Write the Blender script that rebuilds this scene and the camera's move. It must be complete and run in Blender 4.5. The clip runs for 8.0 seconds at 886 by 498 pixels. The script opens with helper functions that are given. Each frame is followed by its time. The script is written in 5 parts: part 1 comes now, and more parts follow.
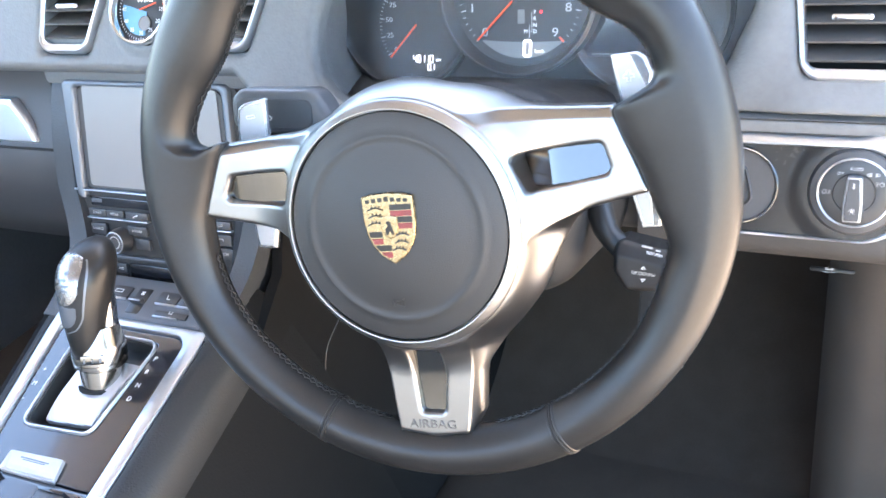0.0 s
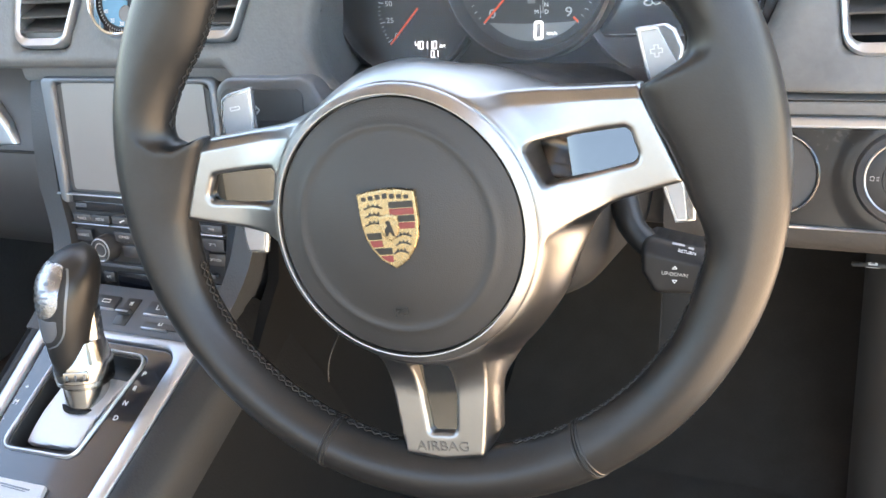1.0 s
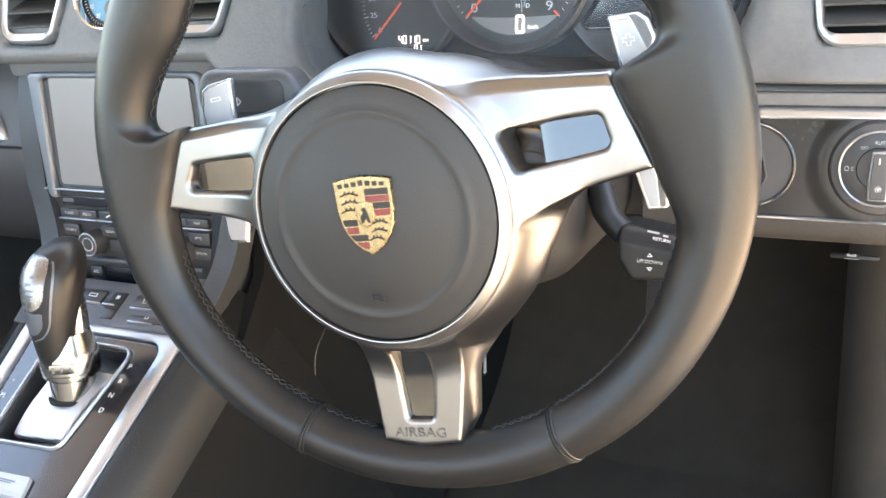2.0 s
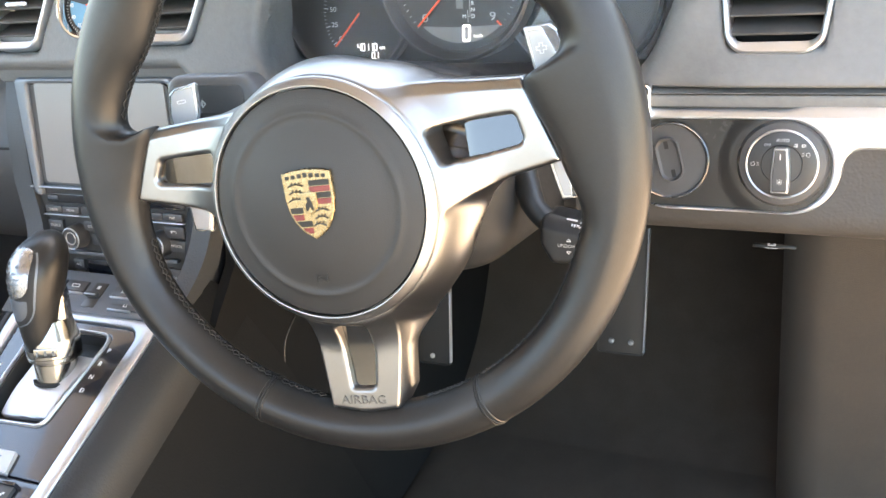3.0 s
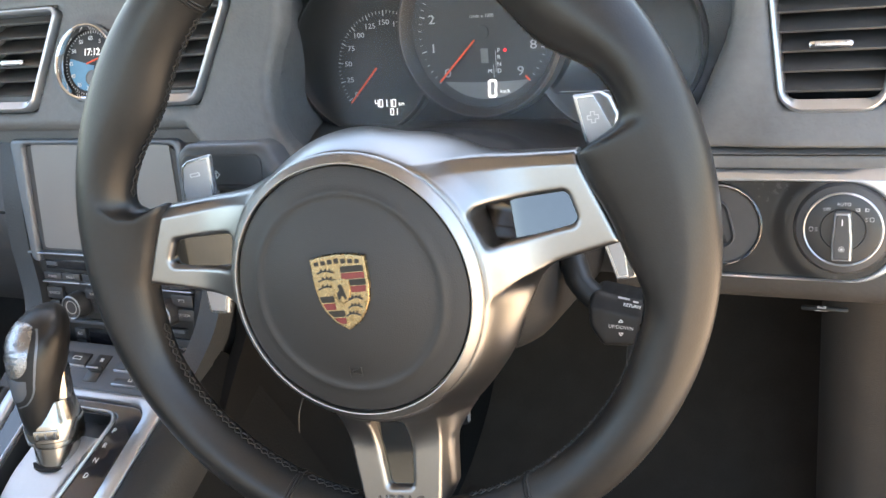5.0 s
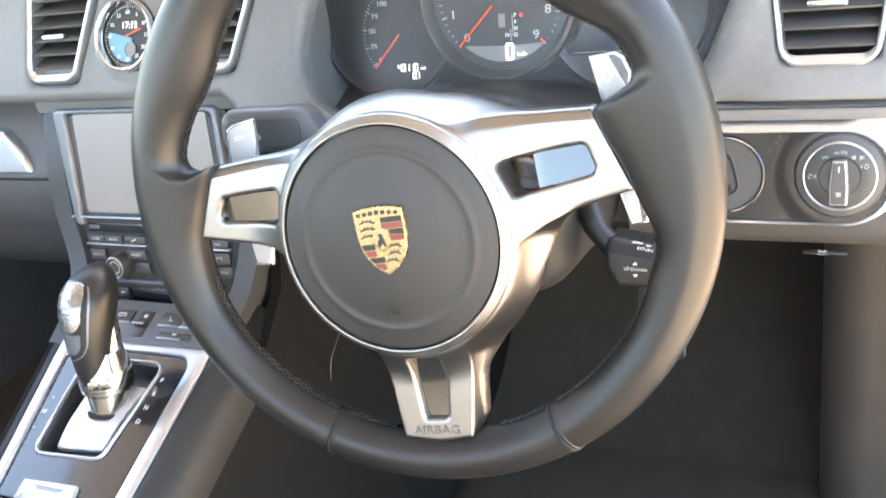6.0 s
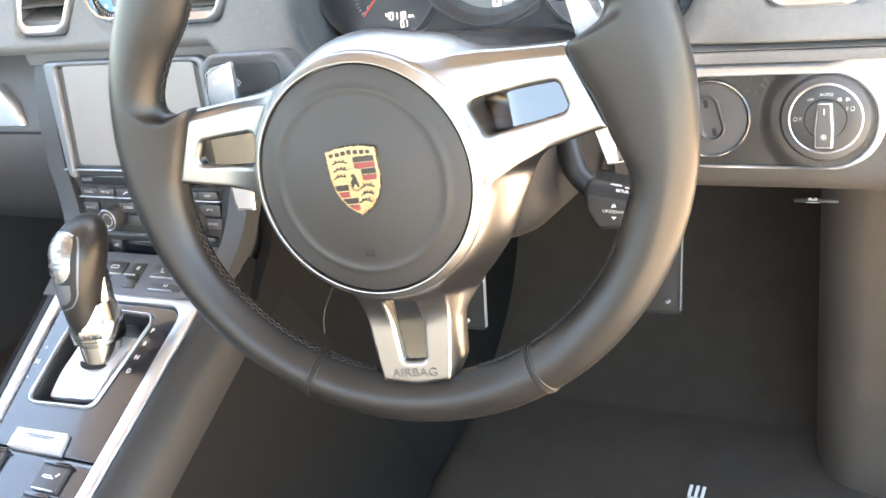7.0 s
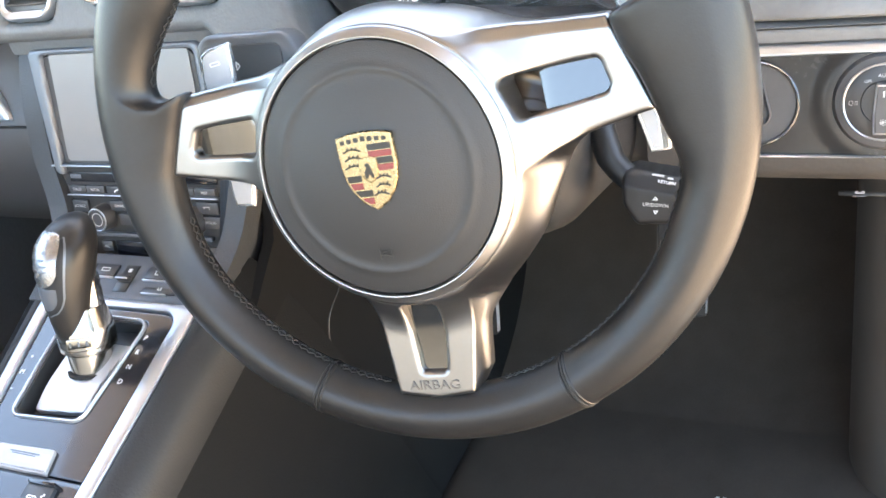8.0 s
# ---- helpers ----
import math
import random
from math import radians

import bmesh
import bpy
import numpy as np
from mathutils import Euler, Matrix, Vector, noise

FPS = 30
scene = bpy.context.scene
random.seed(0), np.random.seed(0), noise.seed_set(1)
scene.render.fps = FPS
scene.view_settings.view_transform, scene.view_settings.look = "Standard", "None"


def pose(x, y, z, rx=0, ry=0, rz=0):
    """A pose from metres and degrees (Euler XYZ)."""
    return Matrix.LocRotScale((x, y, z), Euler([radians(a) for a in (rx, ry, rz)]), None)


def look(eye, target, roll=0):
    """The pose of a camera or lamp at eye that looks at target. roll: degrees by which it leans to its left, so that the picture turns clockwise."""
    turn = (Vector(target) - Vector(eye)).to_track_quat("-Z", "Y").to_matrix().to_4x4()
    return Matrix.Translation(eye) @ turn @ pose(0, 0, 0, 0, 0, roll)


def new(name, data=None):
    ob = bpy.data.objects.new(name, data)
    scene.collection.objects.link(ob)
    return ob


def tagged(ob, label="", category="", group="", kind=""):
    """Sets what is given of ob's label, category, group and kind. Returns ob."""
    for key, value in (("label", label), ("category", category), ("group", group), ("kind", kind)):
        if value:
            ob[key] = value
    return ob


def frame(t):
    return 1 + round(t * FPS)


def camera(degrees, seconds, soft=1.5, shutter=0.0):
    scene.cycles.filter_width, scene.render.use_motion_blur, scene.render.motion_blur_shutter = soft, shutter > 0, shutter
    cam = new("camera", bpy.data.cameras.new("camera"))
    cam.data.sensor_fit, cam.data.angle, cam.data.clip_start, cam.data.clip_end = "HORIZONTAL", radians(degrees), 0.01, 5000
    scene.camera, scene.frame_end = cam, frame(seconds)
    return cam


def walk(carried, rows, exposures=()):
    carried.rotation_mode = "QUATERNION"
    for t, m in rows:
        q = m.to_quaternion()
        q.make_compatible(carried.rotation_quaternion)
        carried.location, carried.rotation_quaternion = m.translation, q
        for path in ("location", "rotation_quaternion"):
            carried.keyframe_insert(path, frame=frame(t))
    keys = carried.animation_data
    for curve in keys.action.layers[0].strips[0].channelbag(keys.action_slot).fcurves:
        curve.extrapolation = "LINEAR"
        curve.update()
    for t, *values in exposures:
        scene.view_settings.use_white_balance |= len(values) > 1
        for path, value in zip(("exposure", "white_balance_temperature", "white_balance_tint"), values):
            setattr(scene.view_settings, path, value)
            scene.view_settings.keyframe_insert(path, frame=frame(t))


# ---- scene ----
cam = camera(49.2, 8.0, soft=1.5, shutter=0.25)
PATH = [
    (0, (0.258, -0.42, 0.84), (-0.594, 1.105, -0.134), -9.1),
    (0.2, (0.235, -0.395, 0.822), (-0.624, 1.129, -0.147), -9.7),
    (0.5, (0.21, -0.364, 0.819), (-0.647, 1.159, -0.153), -10.2),
    (1, (0.234, -0.374, 0.812), (-0.636, 1.142, -0.159), -10.5),
    (1.2, (0.237, -0.374, 0.809), (-0.634, 1.146, -0.155), -10.4),
    (2.3, (0.261, -0.384, 0.806), (-0.604, 1.139, -0.161), -10.5),
    (2.5, (0.279, -0.399, 0.814), (-0.588, 1.123, -0.151), -10.5),
    (3, (0.302, -0.416, 0.82), (-0.555, 1.116, -0.138), -10.4),
    (3.5, (0.296, -0.409, 0.822), (-0.555, 1.131, -0.128), -10.4),
    (4, (0.264, -0.377, 0.831), (-0.579, 1.18, -0.1), -10.2),
    (4.5, (0.264, -0.376, 0.831), (-0.579, 1.188, -0.089), -10.5),
    (4.7, (0.256, -0.371, 0.828), (-0.588, 1.194, -0.088), -10.7),
    (5.8, (0.263, -0.41, 0.843), (-0.591, 1.14, -0.09), -12.1),
    (6, (0.266, -0.421, 0.847), (-0.591, 1.101, -0.127), -12.7),
    (6.5, (0.27, -0.432, 0.836), (-0.606, 1.049, -0.183), -13.5),
    (7, (0.287, -0.418, 0.828), (-0.599, 1.055, -0.193), -13.6),
    (7.2, (0.285, -0.364, 0.817), (-0.569, 1.121, -0.215), -13.7),
    (7.3, (0.283, -0.351, 0.803), (-0.585, 1.131, -0.222), -13.6),
    (7.5, (0.275, -0.362, 0.792), (-0.613, 1.115, -0.223), -13.8),
    (8, (0.25, -0.382, 0.8), (-0.633, 1.095, -0.219), -13.8),
]
EXPOSURES = [
    (0.0, 3.98, 6700, 7),
    (0.5, 3.81, 7500, 7),
    (1.0, 3.50, 7800, 7),
    (2.5, 3.76, 8300, 7),
    (3.5, 3.38, 8300, 7),
    (4.5, 2.80, 7800, 7),
    (6.0, 3.98, 8000, 7),
    (6.5, 4.17, 8200, 7),
    (7.0, 4.14, 8400, 7),
    (7.5, 3.75, 8100, 7),
    (8.0, 3.90, 7800, 7),
]
walk(cam, [(t, look(eye, target, roll)) for t, eye, target, roll in PATH], EXPOSURES)

# ---- world, sun and large light ----
world = bpy.data.worlds.new("world")
scene.world = world
world.use_nodes = True
_wn, _wl = world.node_tree.nodes, world.node_tree.links
_bg = _wn["Background"]
_sky = _wn.new("ShaderNodeTexSky")
_sky.sky_type = "NISHITA"
_sky.sun_disc = False
SUN_ELEV, SUN_TURN = 76.0, 20.0   # degrees above the horizon; degrees to the right of straight ahead
_sky.sun_elevation = radians(SUN_ELEV)
_sky.sun_rotation = radians(SUN_TURN)
_wl.new(_sky.outputs[0], _bg.inputs[0])
_bg.inputs[1].default_value = 0.15
sun = new("sun", bpy.data.lights.new("sun", "SUN"))
sun.data.energy, sun.data.angle, sun.data.color = 4.0, radians(0.5), (1.0, 0.95, 0.86)
_d = Vector((math.sin(radians(SUN_TURN)) * math.cos(radians(SUN_ELEV)), math.cos(radians(SUN_TURN)) * math.cos(radians(SUN_ELEV)), math.sin(radians(SUN_ELEV))))
sun.matrix_world = look(_d * 5, (0, 0, 0))


# ---- materials ----
def material(name, base, rough=0.5, metal=0.0, grain=0.0, grain_size=600.0, vary=0.15, blot=25.0, kind="noise", coat=0.0, emit=0.0, spec=0.5, rough_vary=0.1):
    """A surface with fine relief, and colour and gloss that vary at two scales."""
    m = bpy.data.materials.new(name)
    m.use_nodes = True
    n, l = m.node_tree.nodes, m.node_tree.links
    p = n["Principled BSDF"]
    p.inputs["Metallic"].default_value = metal
    p.inputs["Coat Weight"].default_value = coat
    p.inputs["Coat Roughness"].default_value = 0.06
    p.inputs["Specular IOR Level"].default_value = spec
    tc = n.new("ShaderNodeTexCoord")
    big = n.new("ShaderNodeTexNoise")
    big.inputs["Scale"].default_value, big.inputs["Detail"].default_value = blot, 5.0
    fine = n.new("ShaderNodeTexNoise")
    fine.inputs["Scale"].default_value, fine.inputs["Detail"].default_value = blot * 14, 3.0
    l.new(tc.outputs["Object"], big.inputs["Vector"])
    l.new(tc.outputs["Object"], fine.inputs["Vector"])
    mixv = n.new("ShaderNodeMix")
    mixv.inputs[0].default_value = 0.35
    l.new(big.outputs["Fac"], mixv.inputs[2])
    l.new(fine.outputs["Fac"], mixv.inputs[3])
    ramp = n.new("ShaderNodeValToRGB")
    lo = [max(0.0, c * (1 - vary)) for c in base]
    hi = [min(1.0, c * (1 + vary)) for c in base]
    ramp.color_ramp.elements[0].position, ramp.color_ramp.elements[1].position = 0.32, 0.68
    ramp.color_ramp.elements[0].color = (*lo, 1)
    ramp.color_ramp.elements[1].color = (*hi, 1)
    l.new(mixv.outputs[0], ramp.inputs[0])
    l.new(ramp.outputs[0], p.inputs["Base Color"])
    rr = n.new("ShaderNodeMapRange")
    rr.inputs[1].default_value, rr.inputs[2].default_value = 0.3, 0.7
    rr.inputs[3].default_value, rr.inputs[4].default_value = max(0.02, rough - rough_vary * rough), min(1.0, rough + rough_vary * rough)
    l.new(mixv.outputs[0], rr.inputs[0])
    l.new(rr.outputs[0], p.inputs["Roughness"])
    if grain:
        if kind == "leather":
            g = n.new("ShaderNodeTexVoronoi")
            g.feature = "SMOOTH_F1"
            g.inputs["Scale"].default_value = grain_size
            l.new(tc.outputs["Object"], g.inputs["Vector"])
            out = g.outputs["Distance"]
        else:
            g = n.new("ShaderNodeTexNoise")
            g.inputs["Scale"].default_value, g.inputs["Detail"].default_value = grain_size, 4.0
            l.new(tc.outputs["Object"], g.inputs["Vector"])
            out = g.outputs["Fac"]
        b = n.new("ShaderNodeBump")
        b.inputs["Strength"].default_value, b.inputs["Distance"].default_value = grain, 0.0006
        l.new(out, b.inputs["Height"])
        l.new(b.outputs[0], p.inputs["Normal"])
    if emit:
        l.new(ramp.outputs[0], p.inputs["Emission Color"])
        p.inputs["Emission Strength"].default_value = emit
    return m


RIM = material("smooth_black_leather", (0.0138, 0.0134, 0.0132), 0.36, grain=0.08, grain_size=1100, kind="leather", vary=0.25, blot=18, spec=0.42)
PAD = material("black_airbag_cover", (0.0195, 0.0193, 0.0190), 0.50, grain=0.15, grain_size=1600, kind="leather", vary=0.12)
THREAD = material("black_thread", (0.014, 0.014, 0.014), 0.6, vary=0.3, blot=200)
ALU = material("satin_aluminium", (0.295, 0.292, 0.288), 0.31, 1.0, grain=0.03, grain_size=1500, vary=0.03, blot=40)
RING = material("satin_ring", (0.38, 0.377, 0.37), 0.38, 1.0, grain=0.03, grain_size=1500, vary=0.03, blot=40)
STEEL = material("polished_steel", (0.34, 0.33, 0.315), 0.12, 1.0, vary=0.03)
CHROME = material("chrome", (0.86, 0.86, 0.87), 0.06, 1.0, vary=0.02)
COLUMN = material("satin_column_plastic", (0.018, 0.0187, 0.020), 0.52, grain=0.12, grain_size=1400, vary=0.12, spec=0.28)
WING = material("stack_edge_vinyl", (0.034, 0.037, 0.041), 0.48, grain=0.3, grain_size=600, kind="leather", vary=0.14)
CAP = material("brushed_cap_metal", (0.37, 0.37, 0.375), 0.27, 0.9, grain=0.25, grain_size=700, vary=0.14, blot=160)
SPINE_STEEL = material("shaft_steel", (0.44, 0.425, 0.40), 0.2, 1.0, vary=0.05)
# the floor's carpet at a fifth of its colour: footwell shade painted in
FLANK = material("shaded_tunnel_carpet", (0.0085, 0.0085, 0.0088), 0.95, grain=0.6, grain_size=1500, vary=0.16, blot=30, spec=0.1)
SLIDE = material("satin_slide", (0.56, 0.57, 0.59), 0.40, 0.55, grain=0.03, grain_size=900, vary=0.04)
STALK_GREY = material("grey_stalk_plastic", (0.075, 0.077, 0.08), 0.42, grain=0.15, grain_size=1400, vary=0.12)
LETTERING = material("dull_grey_metal", (0.21, 0.208, 0.204), 0.45, 1.0, vary=0.04)
DARK_CHROME = material("dark_chrome", (0.125, 0.122, 0.118), 0.05, 1.0, vary=0.04)
TRIM = material("silver_trim", (0.52, 0.545, 0.58), 0.30, 0.85, grain=0.02, grain_size=900, vary=0.03)
PADDLE_FACE = material("paddle_grey", (0.42, 0.42, 0.43), 0.42, 0.35, vary=0.05)
TRIM_DARK = material("grey_metallic_bezel", (0.17, 0.19, 0.215), 0.42, 0.5, vary=0.05)
PADDLE = material("paddle_silver", (0.52, 0.53, 0.55), 0.25, 0.8, vary=0.04)
DASH = material("dashboard_grained_vinyl", (0.132, 0.138, 0.142), 0.50, grain=0.45, grain_size=480, kind="leather", vary=0.14, blot=12)
PLASTIC = material("dark_soft_plastic", (0.05, 0.05, 0.052), 0.48, grain=0.2, grain_size=1400, vary=0.12)
SATIN_BLACK = material("satin_black_plastic", (0.03, 0.03, 0.031), 0.32, grain=0.05, grain_size=1200, vary=0.1)
SWITCH = material("semi_gloss_switch_panel", (0.021, 0.0205, 0.020), 0.26, grain=0.03, grain_size=1200, vary=0.1)
GLOSS = material("gloss_black_lacquer", (0.011, 0.012, 0.016), 0.18, vary=0.2, blot=30, coat=0.6)
PANEL_GREY = material("grey_lacquer_panel", (0.085, 0.095, 0.11), 0.34, grain=0.04, grain_size=1500, vary=0.06)
KEYCAP = material("button_plastic", (0.045, 0.046, 0.05), 0.38, vary=0.1)
SCREEN = material("display_glass", (0.20, 0.20, 0.205), 0.30, vary=0.02, spec=0.9)
# black carpet lifted to warm brown: the glare's haze put into its colour
CARPET = material("hazed_black_carpet", (0.043, 0.035, 0.029), 0.95, grain=0.7, grain_size=1500, vary=0.16, blot=30, spec=0.15)
# edge leather again, its base lowered to hold the shade below the frame
SIDE = material("shaded_side_leather", (0.0060, 0.0063, 0.0068), 0.70, grain=0.3, grain_size=600, kind="leather", vary=0.15, spec=0.12)
LOWER = material("lower_dash_plastic", (0.038, 0.035, 0.033), 0.55, grain=0.35, grain_size=500, kind="leather", vary=0.14)
LINING = material("footwell_lining", (0.047, 0.038, 0.031), 0.9, grain=0.8, grain_size=900, vary=0.2, blot=20)
# same brown lift for haze as the floor carpet
MAT = material("hazed_black_mat", (0.045, 0.037, 0.031), 0.95, grain=0.7, grain_size=1500, vary=0.16, blot=30, spec=0.15)
ROLL = material("console_edge_leather", (0.0165, 0.0173, 0.0186), 0.55, grain=0.3, grain_size=600, kind="leather", vary=0.15, spec=0.35)
FACE = material("dial_face", (0.020, 0.020, 0.0205), 0.42, vary=0.1)
LCD = material("lcd_grey", (0.16, 0.16, 0.16), 0.3, vary=0.05)
WHITE = material("white_print", (0.72, 0.72, 0.72), 0.5, vary=0.05)
LIT = material("lit_digits", (0.85, 0.87, 0.9), 0.5, vary=0.02, emit=0.20)
GREY_PRINT = material("grey_print", (0.42, 0.42, 0.42), 0.5, vary=0.05)
NEEDLE = material("red_needle", (0.75, 0.09, 0.03), 0.45, vary=0.08, emit=0.02)
RED_LED = material("red_lamp", (0.9, 0.03, 0.04), 0.4, vary=0.02, emit=0.25)
GOLD = material("gold_plating", (0.36, 0.272, 0.152), 0.27, 0.95, grain=0.2, grain_size=2500, vary=0.08, blot=300)
RED = material("red_enamel", (0.14, 0.014, 0.018), 0.25, vary=0.1, coat=0.4)
BLACK = material("black_enamel", (0.008, 0.008, 0.008), 0.3, vary=0.1)
BLUE = material("blue_dial_print", (0.10, 0.26, 0.40), 0.4, vary=0.1)
SLAT = material("vent_slat_plastic", (0.06, 0.058, 0.057), 0.4, vary=0.15)
BLANK = material("recess_black", (0.01, 0.01, 0.01), 0.8, vary=0.2)
RUBBER = material("pedal_rubber", (0.016, 0.0148, 0.014), 0.7, grain=0.3, vary=0.2)
STALK = material("black_stalk_plastic", (0.013, 0.013, 0.0135), 0.42, grain=0.1, grain_size=1400, vary=0.15, spec=0.4)
HEAD = material("unseen_lining", (0.30, 0.29, 0.28), 0.9, grain=0.4, grain_size=900, vary=0.1)
PAVE = material("brown_paving", (0.50, 0.37, 0.27), 0.9, grain=0.5, grain_size=60, vary=0.3, blot=1.5)


def clear_cover(name, share=0.016):
    """Clear plastic: mostly see-through, with a soft reflection."""
    m = bpy.data.materials.new(name)
    m.use_nodes = True
    n, l = m.node_tree.nodes, m.node_tree.links
    n.remove(n["Principled BSDF"])
    mix, clear, gloss = n.new("ShaderNodeMixShader"), n.new("ShaderNodeBsdfTransparent"), n.new("ShaderNodeBsdfGlossy")
    dust, amount = n.new("ShaderNodeTexNoise"), n.new("ShaderNodeMapRange")
    dust.inputs["Scale"].default_value, dust.inputs["Detail"].default_value = 30.0, 6.0
    amount.inputs[3].default_value, amount.inputs[4].default_value = share * 0.8, share * 1.2
    gloss.inputs["Roughness"].default_value = 0.28
    gloss.inputs["Color"].default_value = (0.95, 0.95, 0.95, 1)
    l.new(dust.outputs["Fac"], amount.inputs[0])
    l.new(amount.outputs[0], mix.inputs[0])
    l.new(clear.outputs[0], mix.inputs[1])
    l.new(gloss.outputs[0], mix.inputs[2])
    l.new(mix.outputs[0], n["Material Output"].inputs[0])
    return m


COVER = clear_cover("clear_instrument_cover")


# ---- building helpers ----
def thing(name, m, label="", category="", group="", kind=""):
    ob = new(name)
    ob.empty_display_size = 0.02
    ob.matrix_basis = m
    return tagged(ob, label, category, group, kind)


def part(name, geo, mat, parent=None, label="", m=None, angle=38, smooth=True):
    """Links a bmesh, or (points, faces), as one mesh object under a thing or a part."""
    me = bpy.data.meshes.new(name)
    if isinstance(geo, tuple):
        me.from_pydata([tuple(map(float, v)) for v in geo[0]], [], [tuple(f) for f in geo[1]])
        me.update()
    elif isinstance(geo, bpy.types.Mesh):
        me = geo
    else:
        geo.to_mesh(me)
        geo.free()
    if smooth:
        me.polygons.foreach_set("use_smooth", [True] * len(me.polygons))
        me.set_sharp_from_angle(angle=radians(angle))
    me.materials.clear()
    me.materials.append(mat)
    ob = new(name, me)
    ob.parent = parent
    if m is not None:
        ob.matrix_basis = m
    return tagged(ob, label)


def basis(o, k, flat=False):
    """A frame on a surface that rises: upright faces lean back by k per metre, flat ones rise ahead by k per metre. z is its outward side."""
    y = Vector((0, 1, k)) if flat else Vector((0, k, 1))
    y.normalize()
    x = Vector((1, 0, 0))
    return Matrix.Translation(o) @ Matrix((x, y, x.cross(y))).transposed().to_4x4()


def join(*geos):
    vs, fs = [], []
    for v, f in geos:
        n = len(vs)
        vs += [tuple(p) for p in v]
        fs += [tuple(i + n for i in q) for q in f]
    return vs, fs


def moved(geo, m):
    return [tuple(m @ Vector(p)) for p in geo[0]], geo[1]


def rbox(x0, x1, y0, y1, z0, z1, r=0.001, seg=2):
    bm = bmesh.new()
    bmesh.ops.create_cube(bm, size=1)
    for v in bm.verts:
        v.co = ((x0 + x1) / 2 + v.co.x * (x1 - x0), (y0 + y1) / 2 + v.co.y * (y1 - y0), (z0 + z1) / 2 + v.co.z * (z1 - z0))
    if r:
        bmesh.ops.bevel(bm, geom=bm.edges[:], offset=r, segments=seg, affect="EDGES", profile=0.5)
    bm.verts.index_update()
    out = [tuple(v.co) for v in bm.verts], [tuple(v.index for v in f.verts) for f in bm.faces]
    bm.free()
    return out


def lathe(profile, n=48, c=(0, 0)):
    """Turns (radius, height) pairs round z; a radius of 0 closes it."""
    vs, fs, rings = [], [], []
    for r, z in profile:
        if r <= 1e-6:
            rings.append([len(vs)])
            vs.append((c[0], c[1], z))
        else:
            rings.append(list(range(len(vs), len(vs) + n)))
            vs += [(c[0] + r * math.cos(2 * math.pi * i / n), c[1] + r * math.sin(2 * math.pi * i / n), z) for i in range(n)]
    for a, b in zip(rings, rings[1:]):
        for i in range(n):
            j = (i + 1) % n
            if len(a) == 1 and len(b) > 1:
                fs.append((a[0], b[i], b[j]))
            elif len(b) == 1 and len(a) > 1:
                fs.append((a[j], a[i], b[0]))
            elif len(a) > 1:
                fs.append((a[i], b[i], b[j], a[j]))
    return vs, fs


def sweep(points, radius, n=12, closed=False, flat=1.0, up=(0, 0, 1)):
    """A tube along points; radius is a number or a list; flat squeezes it along up."""
    pts = [Vector(p) for p in points]
    rad = radius if isinstance(radius, (list, tuple)) else [radius] * len(pts)
    vs, fs, m = [], [], len(pts)
    for i, p in enumerate(pts):
        a = pts[(i - 1) % m] if closed or i > 0 else p
        b = pts[(i + 1) % m] if closed or i < m - 1 else p
        t = (b - a).normalized()
        s = t.cross(Vector(up))
        s = s.normalized() if s.length > 1e-6 else t.orthogonal().normalized()
        w = s.cross(t)
        vs += [tuple(p + rad[i] * (math.cos(2 * math.pi * j / n) * s + flat * math.sin(2 * math.pi * j / n) * w)) for j in range(n)]
    for i in range(m if closed else m - 1):
        k = (i + 1) % m
        for j in range(n):
            q = (j + 1) % n
            fs.append((i * n + j, i * n + q, k * n + q, k * n + j))
    if not closed:
        fs += [tuple(range(n))[::-1], tuple(range((m - 1) * n, m * n))]
    return vs, fs


# shapes as signed distances (inside below zero), for plates with rounded edges and openings
def s_box(u, v, cu, cv, hu, hv, r=0.0):
    a, b = np.abs(u - cu) - hu + r, np.abs(v - cv) - hv + r
    return np.hypot(np.maximum(a, 0), np.maximum(b, 0)) + np.minimum(np.maximum(a, b), 0) - r


def s_circ(u, v, cu, cv, r):
    return np.hypot(u - cu, v - cv) - r


def s_poly(u, v, pts, r=0.0):
    """A polygon, grown by r with round corners."""
    d = np.full(np.shape(u), 1e9)
    sign = np.ones(np.shape(u))
    for i, (ax, ay) in enumerate(pts):
        bx, by = pts[i - 1]
        ex, ey, wx, wy = bx - ax, by - ay, u - ax, v - ay
        k = np.clip((wx * ex + wy * ey) / (ex * ex + ey * ey), 0, 1)
        d = np.minimum(d, (wx - ex * k) ** 2 + (wy - ey * k) ** 2)
        c1, c2, c3 = v >= ay, v < by, ex * wy > ey * wx
        flip = (c1 & c2 & c3) | (~c1 & ~c2 & ~c3)
        sign = np.where(flip, -sign, sign)
    return sign * np.sqrt(d) - r


def s_join(a, b, k=0.0):
    if k <= 0:
        return np.minimum(a, b)
    h = np.clip(0.5 + 0.5 * (b - a) / k, 0, 1)
    return b * (1 - h) + a * h - k * h * (1 - h)


def s_cut(a, b):
    return np.maximum(a, -b)


